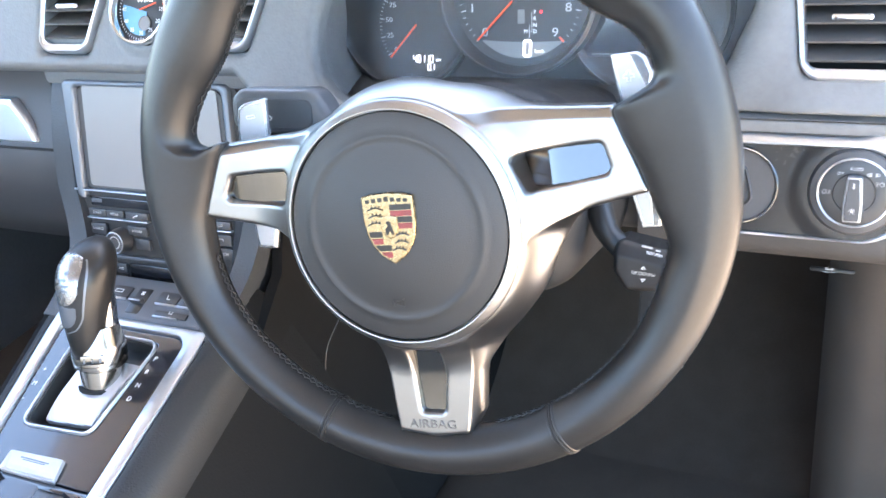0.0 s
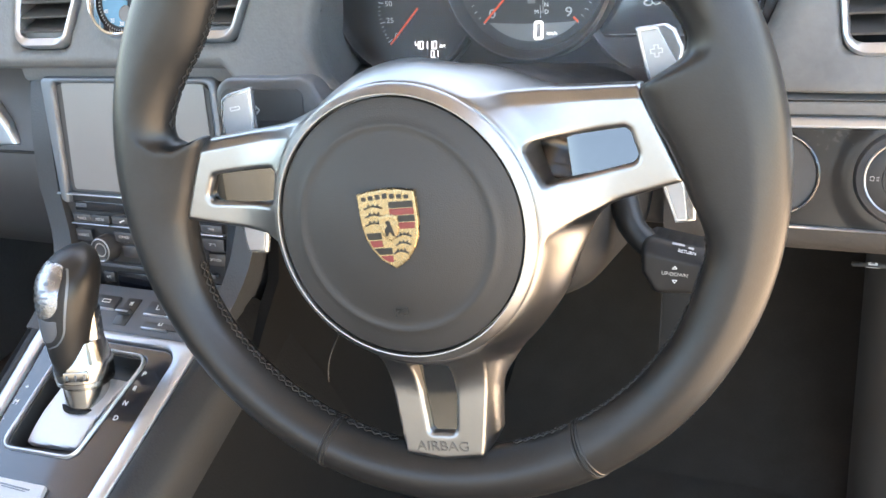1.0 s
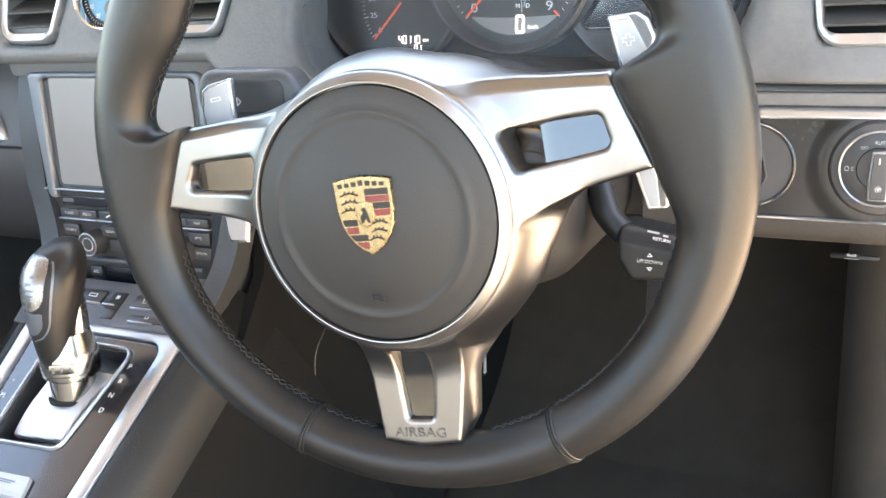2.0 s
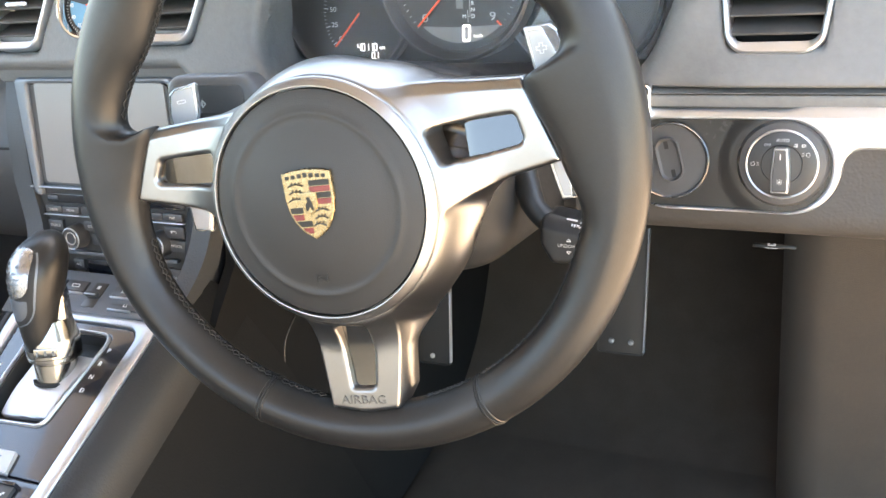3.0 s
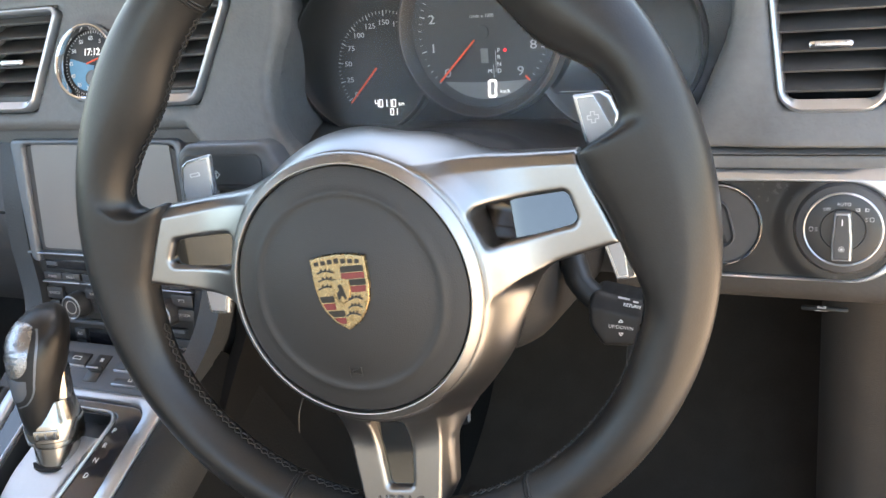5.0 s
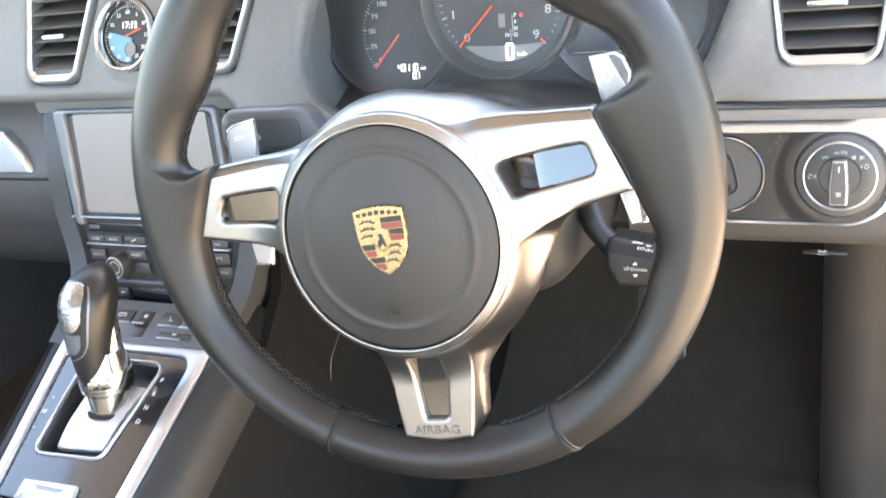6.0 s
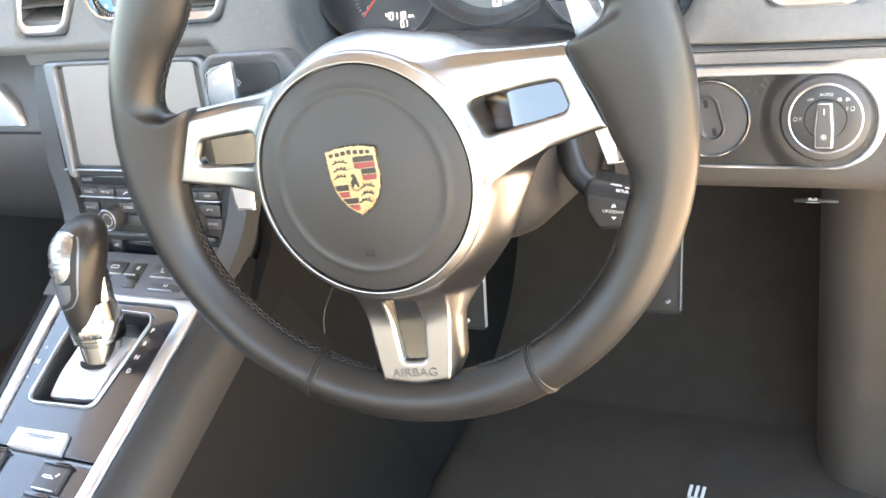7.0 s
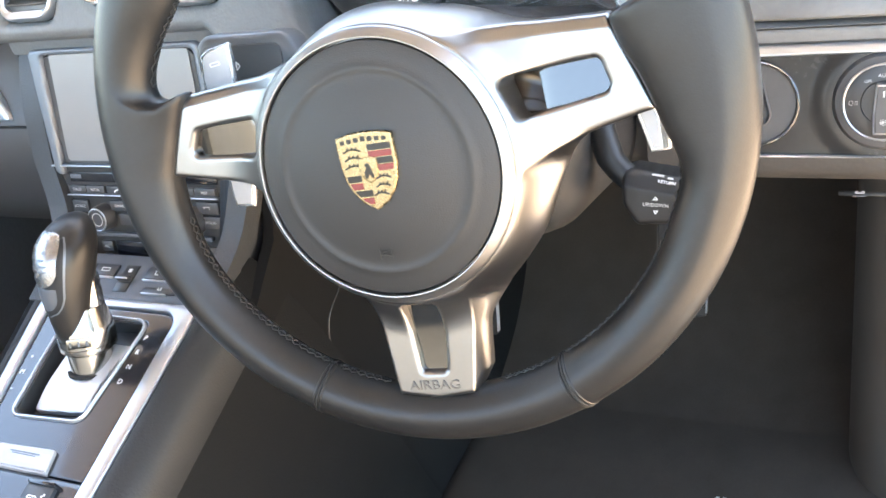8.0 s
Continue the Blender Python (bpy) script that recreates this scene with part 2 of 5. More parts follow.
def plate(shape, box, step, top, low, e=0.0, back=True):
    """A plate over the part of the box where shape(u, v) is below zero. top and low: heights, numbers or functions of (u, v); e: the edge's rounding."""
    us, vs_ = np.arange(box[0], box[1] + step, step), np.arange(box[2], box[3] + step, step)
    U, V = np.meshgrid(us, vs_, indexing="ij")
    D = shape(U, V)
    pts, keyed, polys = [], {}, []
    inside = D < 0
    cells = np.argwhere(inside[:-1, :-1] | inside[1:, :-1] | inside[1:, 1:] | inside[:-1, 1:])
    for i, j in cells.tolist():
        ring = ((i, j), (i + 1, j), (i + 1, j + 1), (i, j + 1))
        poly = []
        for a, b in zip(ring, ring[1:] + ring[:1]):
            da, db = D[a], D[b]
            if da < 0:
                if a not in keyed:
                    keyed[a] = len(pts)
                    pts.append((us[a[0]], vs_[a[1]]))
                poly.append(keyed[a])
            if (da < 0) != (db < 0):
                key = (a, b) if a < b else (b, a)
                if key not in keyed:
                    f = min(max(da / (da - db), 0.02), 0.98)
                    keyed[key] = len(pts)
                    pts.append((us[a[0]] + f * (us[b[0]] - us[a[0]]), vs_[a[1]] + f * (vs_[b[1]] - vs_[a[1]])))
                poly.append(keyed[key])
        if len(poly) > 2:
            polys.append(tuple(poly))
    P = np.array(pts)
    u, v = P[:, 0], P[:, 1]
    z = top(u, v) if callable(top) else np.full(len(P), float(top))
    lo = low(u, v) if callable(low) else np.full(len(P), float(low))
    if e:
        x = np.clip(-shape(u, v), 0, e)
        z = z - (e - np.sqrt(np.maximum(e * e - (e - x) ** 2, 0)))
    n = len(P)
    verts = np.r_[np.c_[u, v, z], np.c_[u, v, np.minimum(lo, z - 1e-5)]]
    edges = {(a, b) for p in polys for a, b in zip(p, p[1:] + p[:1])}
    faces = list(polys)
    faces += [(a, a + n, b + n, b) for a, b in edges if (b, a) not in edges]
    if back:
        faces += [tuple(i + n for i in p[::-1]) for p in polys]
    return verts.tolist(), faces


def words(text, size, mat, parent, at, name="lettering", turn=0.0, align="CENTER", thick=0.00015, squash=1.0):
    """Raised letters in the built-in font, in the parent's frame at (x, y, z)."""
    c = bpy.data.curves.new(name, "FONT")
    c.body, c.size, c.extrude, c.align_x, c.align_y, c.resolution_u = text, size, thick, align, "CENTER", 3
    tmp = new("tmp", c)
    bpy.context.view_layer.update()
    me = bpy.data.meshes.new_from_object(tmp.evaluated_get(bpy.context.evaluated_depsgraph_get()))
    bpy.data.objects.remove(tmp)
    return part(name, me, mat, parent, m=Matrix.Translation(at) @ pose(0, 0, 0, 0, 0, turn) @ Matrix.Diagonal((squash, 1, 1, 1)), smooth=False)


def bars(name, rects, z, mat, parent, thick=0.0003):
    """Flat printed marks: rows of (x, y, half width, half height, turn)."""
    geos = []
    for x, y, hw, hh, turn in rects:
        geos.append(moved(rbox(-hw, hw, -hh, hh, 0, thick, 0), pose(x, y, z, 0, 0, turn)))
    return part(name, join(*geos), mat, parent, smooth=False)


def rounded(pts, r, n=8):
    """A closed line round a polygon that runs anticlockwise, its corners rounded by r: points with their outward sides."""
    out = []
    m = len(pts)
    rs = r if isinstance(r, (list, tuple)) else [r] * m
    for i in range(m):
        p, a, b = Vector(pts[i]), Vector(pts[i - 1]), Vector(pts[(i + 1) % m])
        d0, d1 = (p - a).normalized(), (b - p).normalized()
        n0, n1 = Vector((d0.y, -d0.x)), Vector((d1.y, -d1.x))
        mid = (n0 + n1).normalized()
        c = p - mid * (rs[i] / max(0.2, mid.dot(n0)))
        a0 = math.atan2(n0.y, n0.x)
        turn = math.atan2(n0.x * n1.y - n0.y * n1.x, n0.dot(n1))
        for j in range(n + 1):
            a = a0 + turn * j / n
            s = Vector((math.cos(a), math.sin(a)))
            out.append((tuple(c + s * rs[i]), tuple(s)))
    return out


def band(path, profile):
    """A closed band along a rounded line; profile: pairs (outwards, height), or a function of the outward side giving them."""
    vs = []
    for (x, y), (a, b) in path:
        prof = profile(a, b) if callable(profile) else profile
        vs += [(x + a * o, y + b * o, h) for o, h in prof]
    m, k = len(path), len(vs) // len(path)
    return vs, [(i * k + j, ((i + 1) % m) * k + j, ((i + 1) % m) * k + j + 1, i * k + j + 1) for i in range(m) for j in range(k - 1)]


# ---- the large structure: floor, bulkhead, roof, openings ----
def slab(name, x0, x1, y0, y1, z0, z1, mat, r=0.01):
    return tagged(part(name, rbox(x0, x1, y0, y1, z0, z1, r), mat), kind="structure")


def extrude(profile, x0, x1, n=2, closed=False):
    """A profile of (y, z) drawn out along x."""
    xs = [x0 + (x1 - x0) * i / (n - 1) for i in range(n)]
    vs = [(x, y, z) for x in xs for y, z in profile]
    m = len(profile)
    fs = [(i * m + j, i * m + (j + 1) % m, (i + 1) * m + (j + 1) % m, (i + 1) * m + j) for i in range(n - 1) for j in range(m if closed else m - 1)]
    if closed:
        fs += [tuple(range(m))[::-1], tuple(range((n - 1) * m, n * m))]
    return vs, fs


def smooth_line(pts, n=8):
    """A Catmull-Rom line through the points."""
    out = []
    p = [pts[0]] + list(pts) + [pts[-1]]
    for i in range(1, len(p) - 2):
        for j in range(n):
            t = j / n
            out.append(tuple(0.5 * (2 * b + (c - a) * t + (2 * a - 5 * b + 4 * c - d) * t * t + (3 * b - 3 * c + d - a) * t ** 3) for a, b, c, d in zip(p[i - 1], p[i], p[i + 1], p[i + 2])))
    return out + [tuple(pts[-1])]


tagged(part("ground", rbox(-40, 40, -40, 40, -0.40, -0.32, 0), PAVE, smooth=False), "brown paving outside the car", kind="structure")
floor = slab("floor", -1.10, 0.46, -1.30, 0.95, -0.06, 0.0, CARPET)
tagged(floor, "black carpet of the car floor", kind="structure")
slab("wall_front", -1.10, 0.50, 0.80, 0.86, -0.05, 0.66, LINING)
tagged(part("toe_board", extrude(smooth_line([(0.36, 0.0015), (0.48, 0.012), (0.60, 0.075), (0.70, 0.21), (0.79, 0.42)], 6) + [(0.79, 0.001)], -0.23, 0.44, 2, True), CARPET), "carpeted slope behind the pedals", kind="structure")
# added behind the view: pale and low, to brighten reflections in the metal
slab("unseen_wall_rear", -1.10, 0.50, -1.10, -1.04, -0.05, 0.80, HEAD)
slab("wall_left", -1.16, -1.10, -1.10, 0.86, -0.05, 0.70, DASH)
# added out of view: edges sized to block sun, except near the sill
tagged(part("unseen_ceiling", rbox(-1.05, 0.36, -0.85, 0.33, 1.10, 1.14, 0.015), HEAD), "unseen grey roof slab that keeps the sun off the dashboard", kind="structure")
slab("sill", 0.44, 0.56, -1.10, 0.86, -0.12, 0.07, TRIM_DARK, 0.02)


# side wall of the driver's footwell, ahead of the open door
def kick_panel():
    prof = smooth_line([(0.30, 0.52), (0.285, 0.40), (0.275, 0.28), (0.27, 0.15), (0.268, 0.0), (0.268, -0.03)], 6)
    bend = [(-0.004, 0.5), (0.0, 0.12)] + [(0.05 * (1 - math.cos(radians(a))), 0.08 * (1 - math.sin(radians(a)))) for a in range(10, 91, 10)] + [(0.26, 0.0)]
    vs, fs = [], []
    n = len(prof)
    for k, (dx, dy) in enumerate(bend):
        vs += [(0.196 + dx + 0.015 * (z - 0.3), y + dy + 0.10, z) for y, z in prof]
    fs = [(k * n + j, k * n + j + 1, (k + 1) * n + j + 1, (k + 1) * n + j) for k in range(len(bend) - 1) for j in range(n - 1)]
    return vs, fs


tagged(part("wall_right", kick_panel(), LINING), "dark plastic lining beside the driver's footwell", kind="structure")

# ---- steering wheel ----
_n = Vector((0.0863, -1, 0.2731)).normalized()
_u = (Vector((1, 0, 0)) - _n * _n.x).normalized()
_v = _n.cross(_u)
WHEEL = Matrix.Translation((0.0069, 0.0055, 0.6117)) @ Matrix((_u, _v, _n)).transposed().to_4x4() @ pose(0, 0, 0, 0, 0, 6.3)
HUB = (-0.0012, -0.0220)
wheel = thing("steering_wheel", WHEEL, "black leather steering wheel with polished aluminium spokes", "steering wheel")
INNER = [(-90, 0.1490), (-35, 0.1488), (-24, 0.1470), (-13, 0.1415), (-8, 0.1385), (-5.6, 0.1370), (0, 0.1308), (8, 0.1240), (13.2, 0.1200), (15.0, 0.1205), (15.7, 0.1300), (16.4, 0.1390), (17.6, 0.1428), (20, 0.1440), (25, 0.1400), (34, 0.1335), (41, 0.1342), (46, 0.1368), (52, 0.1400), (62, 0.1450), (78, 0.1485), (90, 0.1490)]


def inner_radius(deg):
    a = math.degrees(math.asin(math.sin(radians(deg))))
    ks, rs = [k for k, _ in INNER], [r for _, r in INNER]
    wide = 0.5 if -6 < a < 17 else min(3.0, 0.5 + 0.25 * min(abs(a + 6), abs(a - 17)))
    right = 0.0045 * math.exp(-((a + 5.6) / 7.0) ** 2) + 0.003 * math.exp(-((a - 6.0) / 6.0) ** 2) - 0.008 * math.exp(-((a - 27.0) / 9.0) ** 2) - 0.003 * math.exp(-((a + 17.5) / 5.0) ** 2) if math.cos(radians(deg)) > 0 else 0.0
    return sum(float(np.interp(a + wide * d, ks, rs)) for d in (-1, -0.5, 0, 0.5, 1)) / 5 - right


TUBE = [(-90, 0.1490), (-35, 0.1488), (-20, 0.1472), (-8, 0.1455), (6, 0.1442), (16, 0.1438), (21, 0.1428), (27, 0.1392), (34, 0.1342), (41, 0.1342), (46, 0.1368), (52, 0.1400), (62, 0.1450), (78, 0.1485), (90, 0.1490)]


def tube_radius(deg):
    a = math.degrees(math.asin(math.sin(radians(deg))))
    ks, rs = [k for k, _ in TUBE], [r for _, r in TUBE]
    thin = 0.008 * math.exp(-((a - 27.0) / 9.0) ** 2) if math.cos(radians(deg)) > 0 else 0.0
    return sum(float(np.interp(a + 1.2 * d, ks, rs)) for d in (-3, -2, -1, 0, 1, 2, 3)) / 7 + thin


def rim_point(deg, phi, grow=0.0):
    """A point on the rim's skin: deg round the wheel, phi round its section (0 outwards, 90 to the driver)."""
    ro, ri, rt = 0.1793, inner_radius(deg), tube_radius(deg)
    w, c = (ro - rt) / 2 + grow, (ro + rt) / 2
    cp, sp = math.cos(radians(phi)), math.sin(radians(phi))
    wide = max(0.0, w - 0.0145)
    q = abs(cp) ** (1.0 + 6 * wide) * (1 if cp > 0 else -1)
    t = (0.0158 + grow) * (1 - (0.18 + 9 * wide) * max(0.0, -cp) ** 1.5)
    k = min(1.0, max(0.0, -cp / 0.85))
    rho = c + w * q - (rt - ri) * k * k * (3 - 2 * k)
    if math.cos(radians(deg)) < 0:
        a = math.degrees(math.asin(math.sin(radians(deg))))
        e = min(1.0, max(0.0, (rho - 0.118) / 0.020)) * min(1.0, max(0.0, (0.170 - rho) / 0.022))
        deg += 5.0 * math.exp(-((a - 16.5) / 7.0) ** 2) * e * e * (3 - 2 * e)
    return (rho * math.cos(radians(deg)), rho * math.sin(radians(deg)), t * sp)


def rim_mesh(n=720, m=32):
    vs = [rim_point(360 * i / n, 360 * j / m) for i in range(n) for j in range(m)]
    fs = [(i * m + j, ((i + 1) % n) * m + j, ((i + 1) % n) * m + (j + 1) % m, i * m + (j + 1) % m) for i in range(n) for j in range(m)]
    return vs, fs


part("rim", rim_mesh(), RIM, wheel, "smooth black leather rim", angle=60)
for deg in (-63.3, 243.4, 62.0, 118.0):
    part("seam", sweep([rim_point(deg, p, 0.0001) for p in range(0, 360, 12)], 0.0009, 6, closed=True), BLANK, wheel)
    for d in (-0.62, 0.62):
        part("seam_lip", sweep([rim_point(deg + d, p, -0.0003) for p in range(0, 360, 12)], 0.0010, 6, closed=True), RIM, wheel)
for a0, a1 in ((-62, -16), (-77, -65), (-164, -118), (-115, -103), (19, 60), (120, 161)):
    k = 2 * int((a1 - a0) * 0.275)
    for flip in (0, 180):
        lace = [rim_point(a0 + (a1 - a0) * i / (4 * k), 180 + 9 * math.sin(math.pi * i / 4 + radians(flip)), 0.0001 + 0.0005 * math.sin(math.pi * i / 2) ** 2) for i in range(4 * k + 1)]
        part("stitching", sweep(lace, 0.0005, 6), THREAD, wheel, "crossed black lacing thread")


# spokes and hub carrier, in one polished casting
def side_spoke(u, v):
    """The two arms differ a little: the one towards the door is shorter and fuller at its root."""
    door = s_poly(u, v, [(0.040, 0.036), (0.1160, 0.0312), (0.1322, -0.0128), (0.0985, -0.0200), (0.083, -0.0255), (0.040, -0.046)], 0.001)
    inner = s_poly(-u, v, [(0.040, 0.033), (0.1195, 0.0275), (0.1385, -0.0136), (0.0845, -0.0236), (0.040, -0.040)], 0.001)
    return np.where(u > 0, door, inner)


def upper_edge(u):
    return np.where(u > 0, 0.0385 - 0.063 * u, 0.0358 + 0.069 * u)


def ridge(x, v):
    """Half width of the lower arm's front face; beyond it the flank falls away."""
    return np.where(x > 0, 0.0215 + 0.165 * (v + 0.1484), 0.0215 + 0.075 * (v + 0.1484))


def lower_spoke(u, v):
    return s_poly(u + 0.002, v, [(-0.036, -0.080), (0.042, -0.080), (0.0370, -0.092), (0.0310, -0.112), (0.0275, -0.1390), (0.0215, -0.1485), (0.0, -0.1510), (-0.0218, -0.1480), (-0.0245, -0.130), (-0.0262, -0.112), (-0.0300, -0.095)], 0.001)


def side_window(u, v):
    door = s_poly(u, v, [(0.0690, 0.0085), (0.1078, 0.0098), (0.1100, 0.0008), (0.0745, -0.0045)], 0.0034)
    inner = s_poly(-u, v, [(0.0760, 0.0073), (0.1130, 0.0058), (0.1170, -0.0015), (0.0790, -0.0048)], 0.0034)
    return np.where(u > 0, door, inner)


def lower_window(u, v):
    return s_poly(u + 0.0012, v, [(-0.0076, -0.098), (0.0076, -0.098), (0.0074, -0.115), (0.0050, -0.1340), (-0.0050, -0.1340)], 0.0022)


def hub_flare(u, v):
    """Width of the sloping skirt round the hub: wider above, where it runs into the spokes."""
    a = np.arctan2(v - HUB[1], u - HUB[0])
    return 0.0048 + 0.0043 * np.maximum(0.0, np.sin(a)) ** 0.8 * (1 - 0.7 * np.maximum(0.0, -np.cos(a))) + 0.0085 * np.maximum(0.0, np.cos(a + 0.45)) ** 1.2


def spider(u, v):
    r = np.hypot(u - HUB[0], v - HUB[1])
    root = r - 0.0685 - 1.1 * hub_flare(u, v)
    arms = np.where(u > 0, s_join(root, side_spoke(u, v), 0.026), s_join(root, side_spoke(u, v), 0.014))
    d = s_join(arms, lower_spoke(u, v), 0.022)
    return s_cut(s_cut(d, side_window(u, v)), lower_window(u, v))


def spider_top(u, v):
    """The skirt falls from the ring; the spokes' faces run into it with a hollow."""
    r = np.hypot(u - HUB[0], v - HUB[1])
    s = np.maximum(0.0, (r - 0.0680) / hub_flare(u, v))
    skirt = np.maximum(-0.02, 0.0232 - 0.020 * s ** 1.4)
    t = np.clip((r - 0.068) / np.where(v < -0.075, 0.028, 0.040), 0, 1)
    face = np.where(v < -0.075, 0.0085 - 0.07 * (v + 0.115), 0.0045) + 0.015 * (1 - t) ** 2.2
    inside = np.minimum(side_spoke(u, v), lower_spoke(u, v))
    face = face - 2.2 * np.maximum(0.0, inside + 0.0005)
    face = face - np.where(v > -0.05, 0.55 * np.maximum(0.0, 0.0052 - (upper_edge(u) - v)), 1.7 * np.maximum(0.0, np.abs(u + 0.002) - ridge(u, v)))
    return np.minimum(-s_join(-skirt, -face, 0.013), 0.0212 - 0.25 * np.maximum(0.0, r - 0.0700) + 1.5 * np.maximum(0.0, r - 0.0740))


part("spoke_casting", plate(spider, (-0.145, 0.145, -0.16, 0.075), 0.0009, spider_top, lambda u, v: np.minimum(spider_top(u, v) - 0.004, -0.009), e=0.0030), ALU, wheel, "polished satin aluminium spokes and hub surround", angle=60)
for sgn in (1, -1):
    part("spoke_insert", plate(lambda u, v: side_window(u, v) - 0.0004, (min(sgn * 0.060, sgn * 0.126), max(sgn * 0.060, sgn * 0.126), -0.012, 0.018), 0.0012, lambda u, v: 0.0028 - 3.0 * (np.abs(u) - 0.09) ** 2 - 15.0 * np.maximum(0.0, 0.088 - np.abs(u)) ** 2 - (0.16 * (v - 0.002) if sgn > 0 else 0.0), -0.012), DARK_CHROME, wheel, "mirror-bright dark insert")
part("spoke_insert", plate(lambda u, v: lower_window(u, v) - 0.0004, (-0.016, 0.014, -0.139, -0.094), 0.001, lambda u, v: 0.0045 + 3.0 * (v + 0.117) ** 2, -0.012), DARK_CHROME, wheel, "mirror-bright dark insert")
part("hub_ring", moved(lathe([(0.0642, 0.018), (0.0644, 0.0252), (0.0648, 0.0262), (0.0654, 0.0263), (0.0661, 0.0256), (0.0676, 0.0243), (0.0691, 0.0228), (0.0699, 0.0216), (0.0702, 0.0190)], 96), Matrix.Translation((*HUB, 0))), RING, wheel, "polished ring round the airbag cover")
pad_prof = [(0.0639, 0.0150), (0.0639, 0.0236), (0.0633, 0.0249), (0.0605, 0.0259), (0.0560, 0.0266), (0.0535, 0.0271), (0.0522, 0.0277), (0.0508, 0.0281), (0.0494, 0.0277), (0.0480, 0.0275)]
pad_prof += [(0.046 - 0.0046 * i, 0.0277 + 0.0052 * (1 - (1 - i / 10) ** 2)) for i in range(10)] + [(0, 0.0329)]
part("airbag_cover", moved(lathe(pad_prof, 96), Matrix.Translation((*HUB, 0))), PAD, wheel, "round black grained airbag cover")
words("AIRBAG", 0.0074, LETTERING, wheel, (-0.0022, -0.1436, 0.0106), thick=0.0006, squash=1.16)
# small horn sign pressed into the cover
def horn_shape(u, v, g):
    return s_poly(u, v, [(-0.0036, -0.0010), (-0.0012, -0.0010), (0.0020, -0.0024), (0.0020, 0.0024), (-0.0012, 0.0010), (-0.0036, 0.0010)]) + g


horn = plate(lambda u, v: s_join(s_cut(horn_shape(u, v, 0.0), horn_shape(u, v, 0.0004)), s_box(u, v, -0.0048, 0, 0.0002, 0.0026)), (-0.006, 0.003, -0.004, 0.004), 0.0002, 0.0003, -0.0004)
part("horn_sign", moved(horn, Matrix.Translation((-0.002, -0.0625, 0.0303))), PAD, wheel)

# shield on the cover, drawn as plain shapes in its colours
badge = part("badge", moved(plate(lambda u, v: np.maximum(s_poly(u, v, [(-0.0148, 0.0178), (-0.0075, 0.0192), (0.0, 0.0197), (0.0075, 0.0192), (0.0148, 0.0178), (0.0148, 0.004), (0.0136, -0.0035), (0.0112, -0.0090), (0.0066, -0.0148), (0.0, -0.0188), (-0.0066, -0.0148), (-0.0112, -0.0090), (-0.0136, -0.0035), (-0.0148, 0.004)], 0.0003), -1.0), (-0.017, 0.017, -0.021, 0.022), 0.00035, 0.0013, -0.001, e=0.0007), Matrix.Translation((-0.0003, -0.0202, 0.0330))), GOLD, wheel, "gold shield badge with red and black bars")
BADGE = Matrix.Translation((-0.0003, -0.0202, 0.0330))


def shield(u, v, d=0.0012):
    return s_poly(u, v, [(-0.0148, 0.0178), (-0.0075, 0.0192), (0.0, 0.0197), (0.0075, 0.0192), (0.0148, 0.0178), (0.0148, 0.004), (0.0136, -0.0035), (0.0112, -0.0090), (0.0066, -0.0148), (0.0, -0.0188), (-0.0066, -0.0148), (-0.0112, -0.0090), (-0.0136, -0.0035), (-0.0148, 0.004)]) + d


def badge_bar(u0, u1, v0, v1, mat, name):
    g = plate(lambda u, v: np.maximum(shield(u, v), s_box(u, v, (u0 + u1) / 2, (v0 + v1) / 2, (u1 - u0) / 2, (v1 - v0) / 2)), (u0 - 0.001, u1 + 0.001, v0 - 0.001, v1 + 0.001), 0.0003, 0.00155, 0.0005)
    part(name, moved(g, BADGE), mat, badge)


for i, (mat, nm) in enumerate(((BLACK, "black_bar"), (RED, "red_bar"), (BLACK, "black_bar"), (RED, "red_bar"))):
    v1 = 0.0136 - i * 0.0034
    badge_bar(0.0012 if i < 2 else 0.0052, 0.0136, v1 - 0.0031, v1, mat, nm)
for i, (mat, nm) in enumerate(((BLACK, "black_bar"), (RED, "red_bar"), (BLACK, "black_bar"), (RED, "red_bar"))):
    v1 = -0.0010 - i * 0.0038
    badge_bar(-0.0136, -0.0006 if i > 1 else -0.0050, v1 - 0.0032, v1, mat, nm)
for i in range(7):
    badge_bar(-0.0126 + 0.00372 * i, -0.0102 + 0.00372 * i, 0.0147 + 0.0002 * (3 - abs(i - 3)), 0.0166 + 0.0004 * (3 - abs(i - 3)), BLACK, "letter_bar")
for cx, cy in ((-0.0072, 0.0108), (-0.0072, 0.0068), (-0.0078, 0.0028), (0.0068, -0.0035), (0.0058, -0.0075), (0.0040, -0.0115)):
    s = 1 if cx < 0 else 0.85
    pts = [(cx - 0.0046 * s + 0.0092 * s * t, cy + 0.0012 * math.sin(3.2 * t), 0.0016) for t in np.linspace(0, 1, 9)]
    tines = [sweep(pts, 0.00042, 5)]
    for t in (0.25, 0.5, 0.75):
        x = cx - 0.0046 * s + 0.0092 * s * t
        tines.append(sweep([(x, cy + 0.001, 0.0016), (x + 0.0004, cy + 0.0022, 0.0016)], 0.00035, 5))
    part("dark_antler", moved(join(*tines), BADGE), BLACK, badge)
part("centre_shield", moved(plate(lambda u, v: shield(u * 3.0, (v - 0.001) * 3.0, 0.0) / 3.0, (-0.0056, 0.0056, -0.007, 0.009), 0.0004, 0.0021, 0.0005, e=0.0003), BADGE), GOLD, badge)
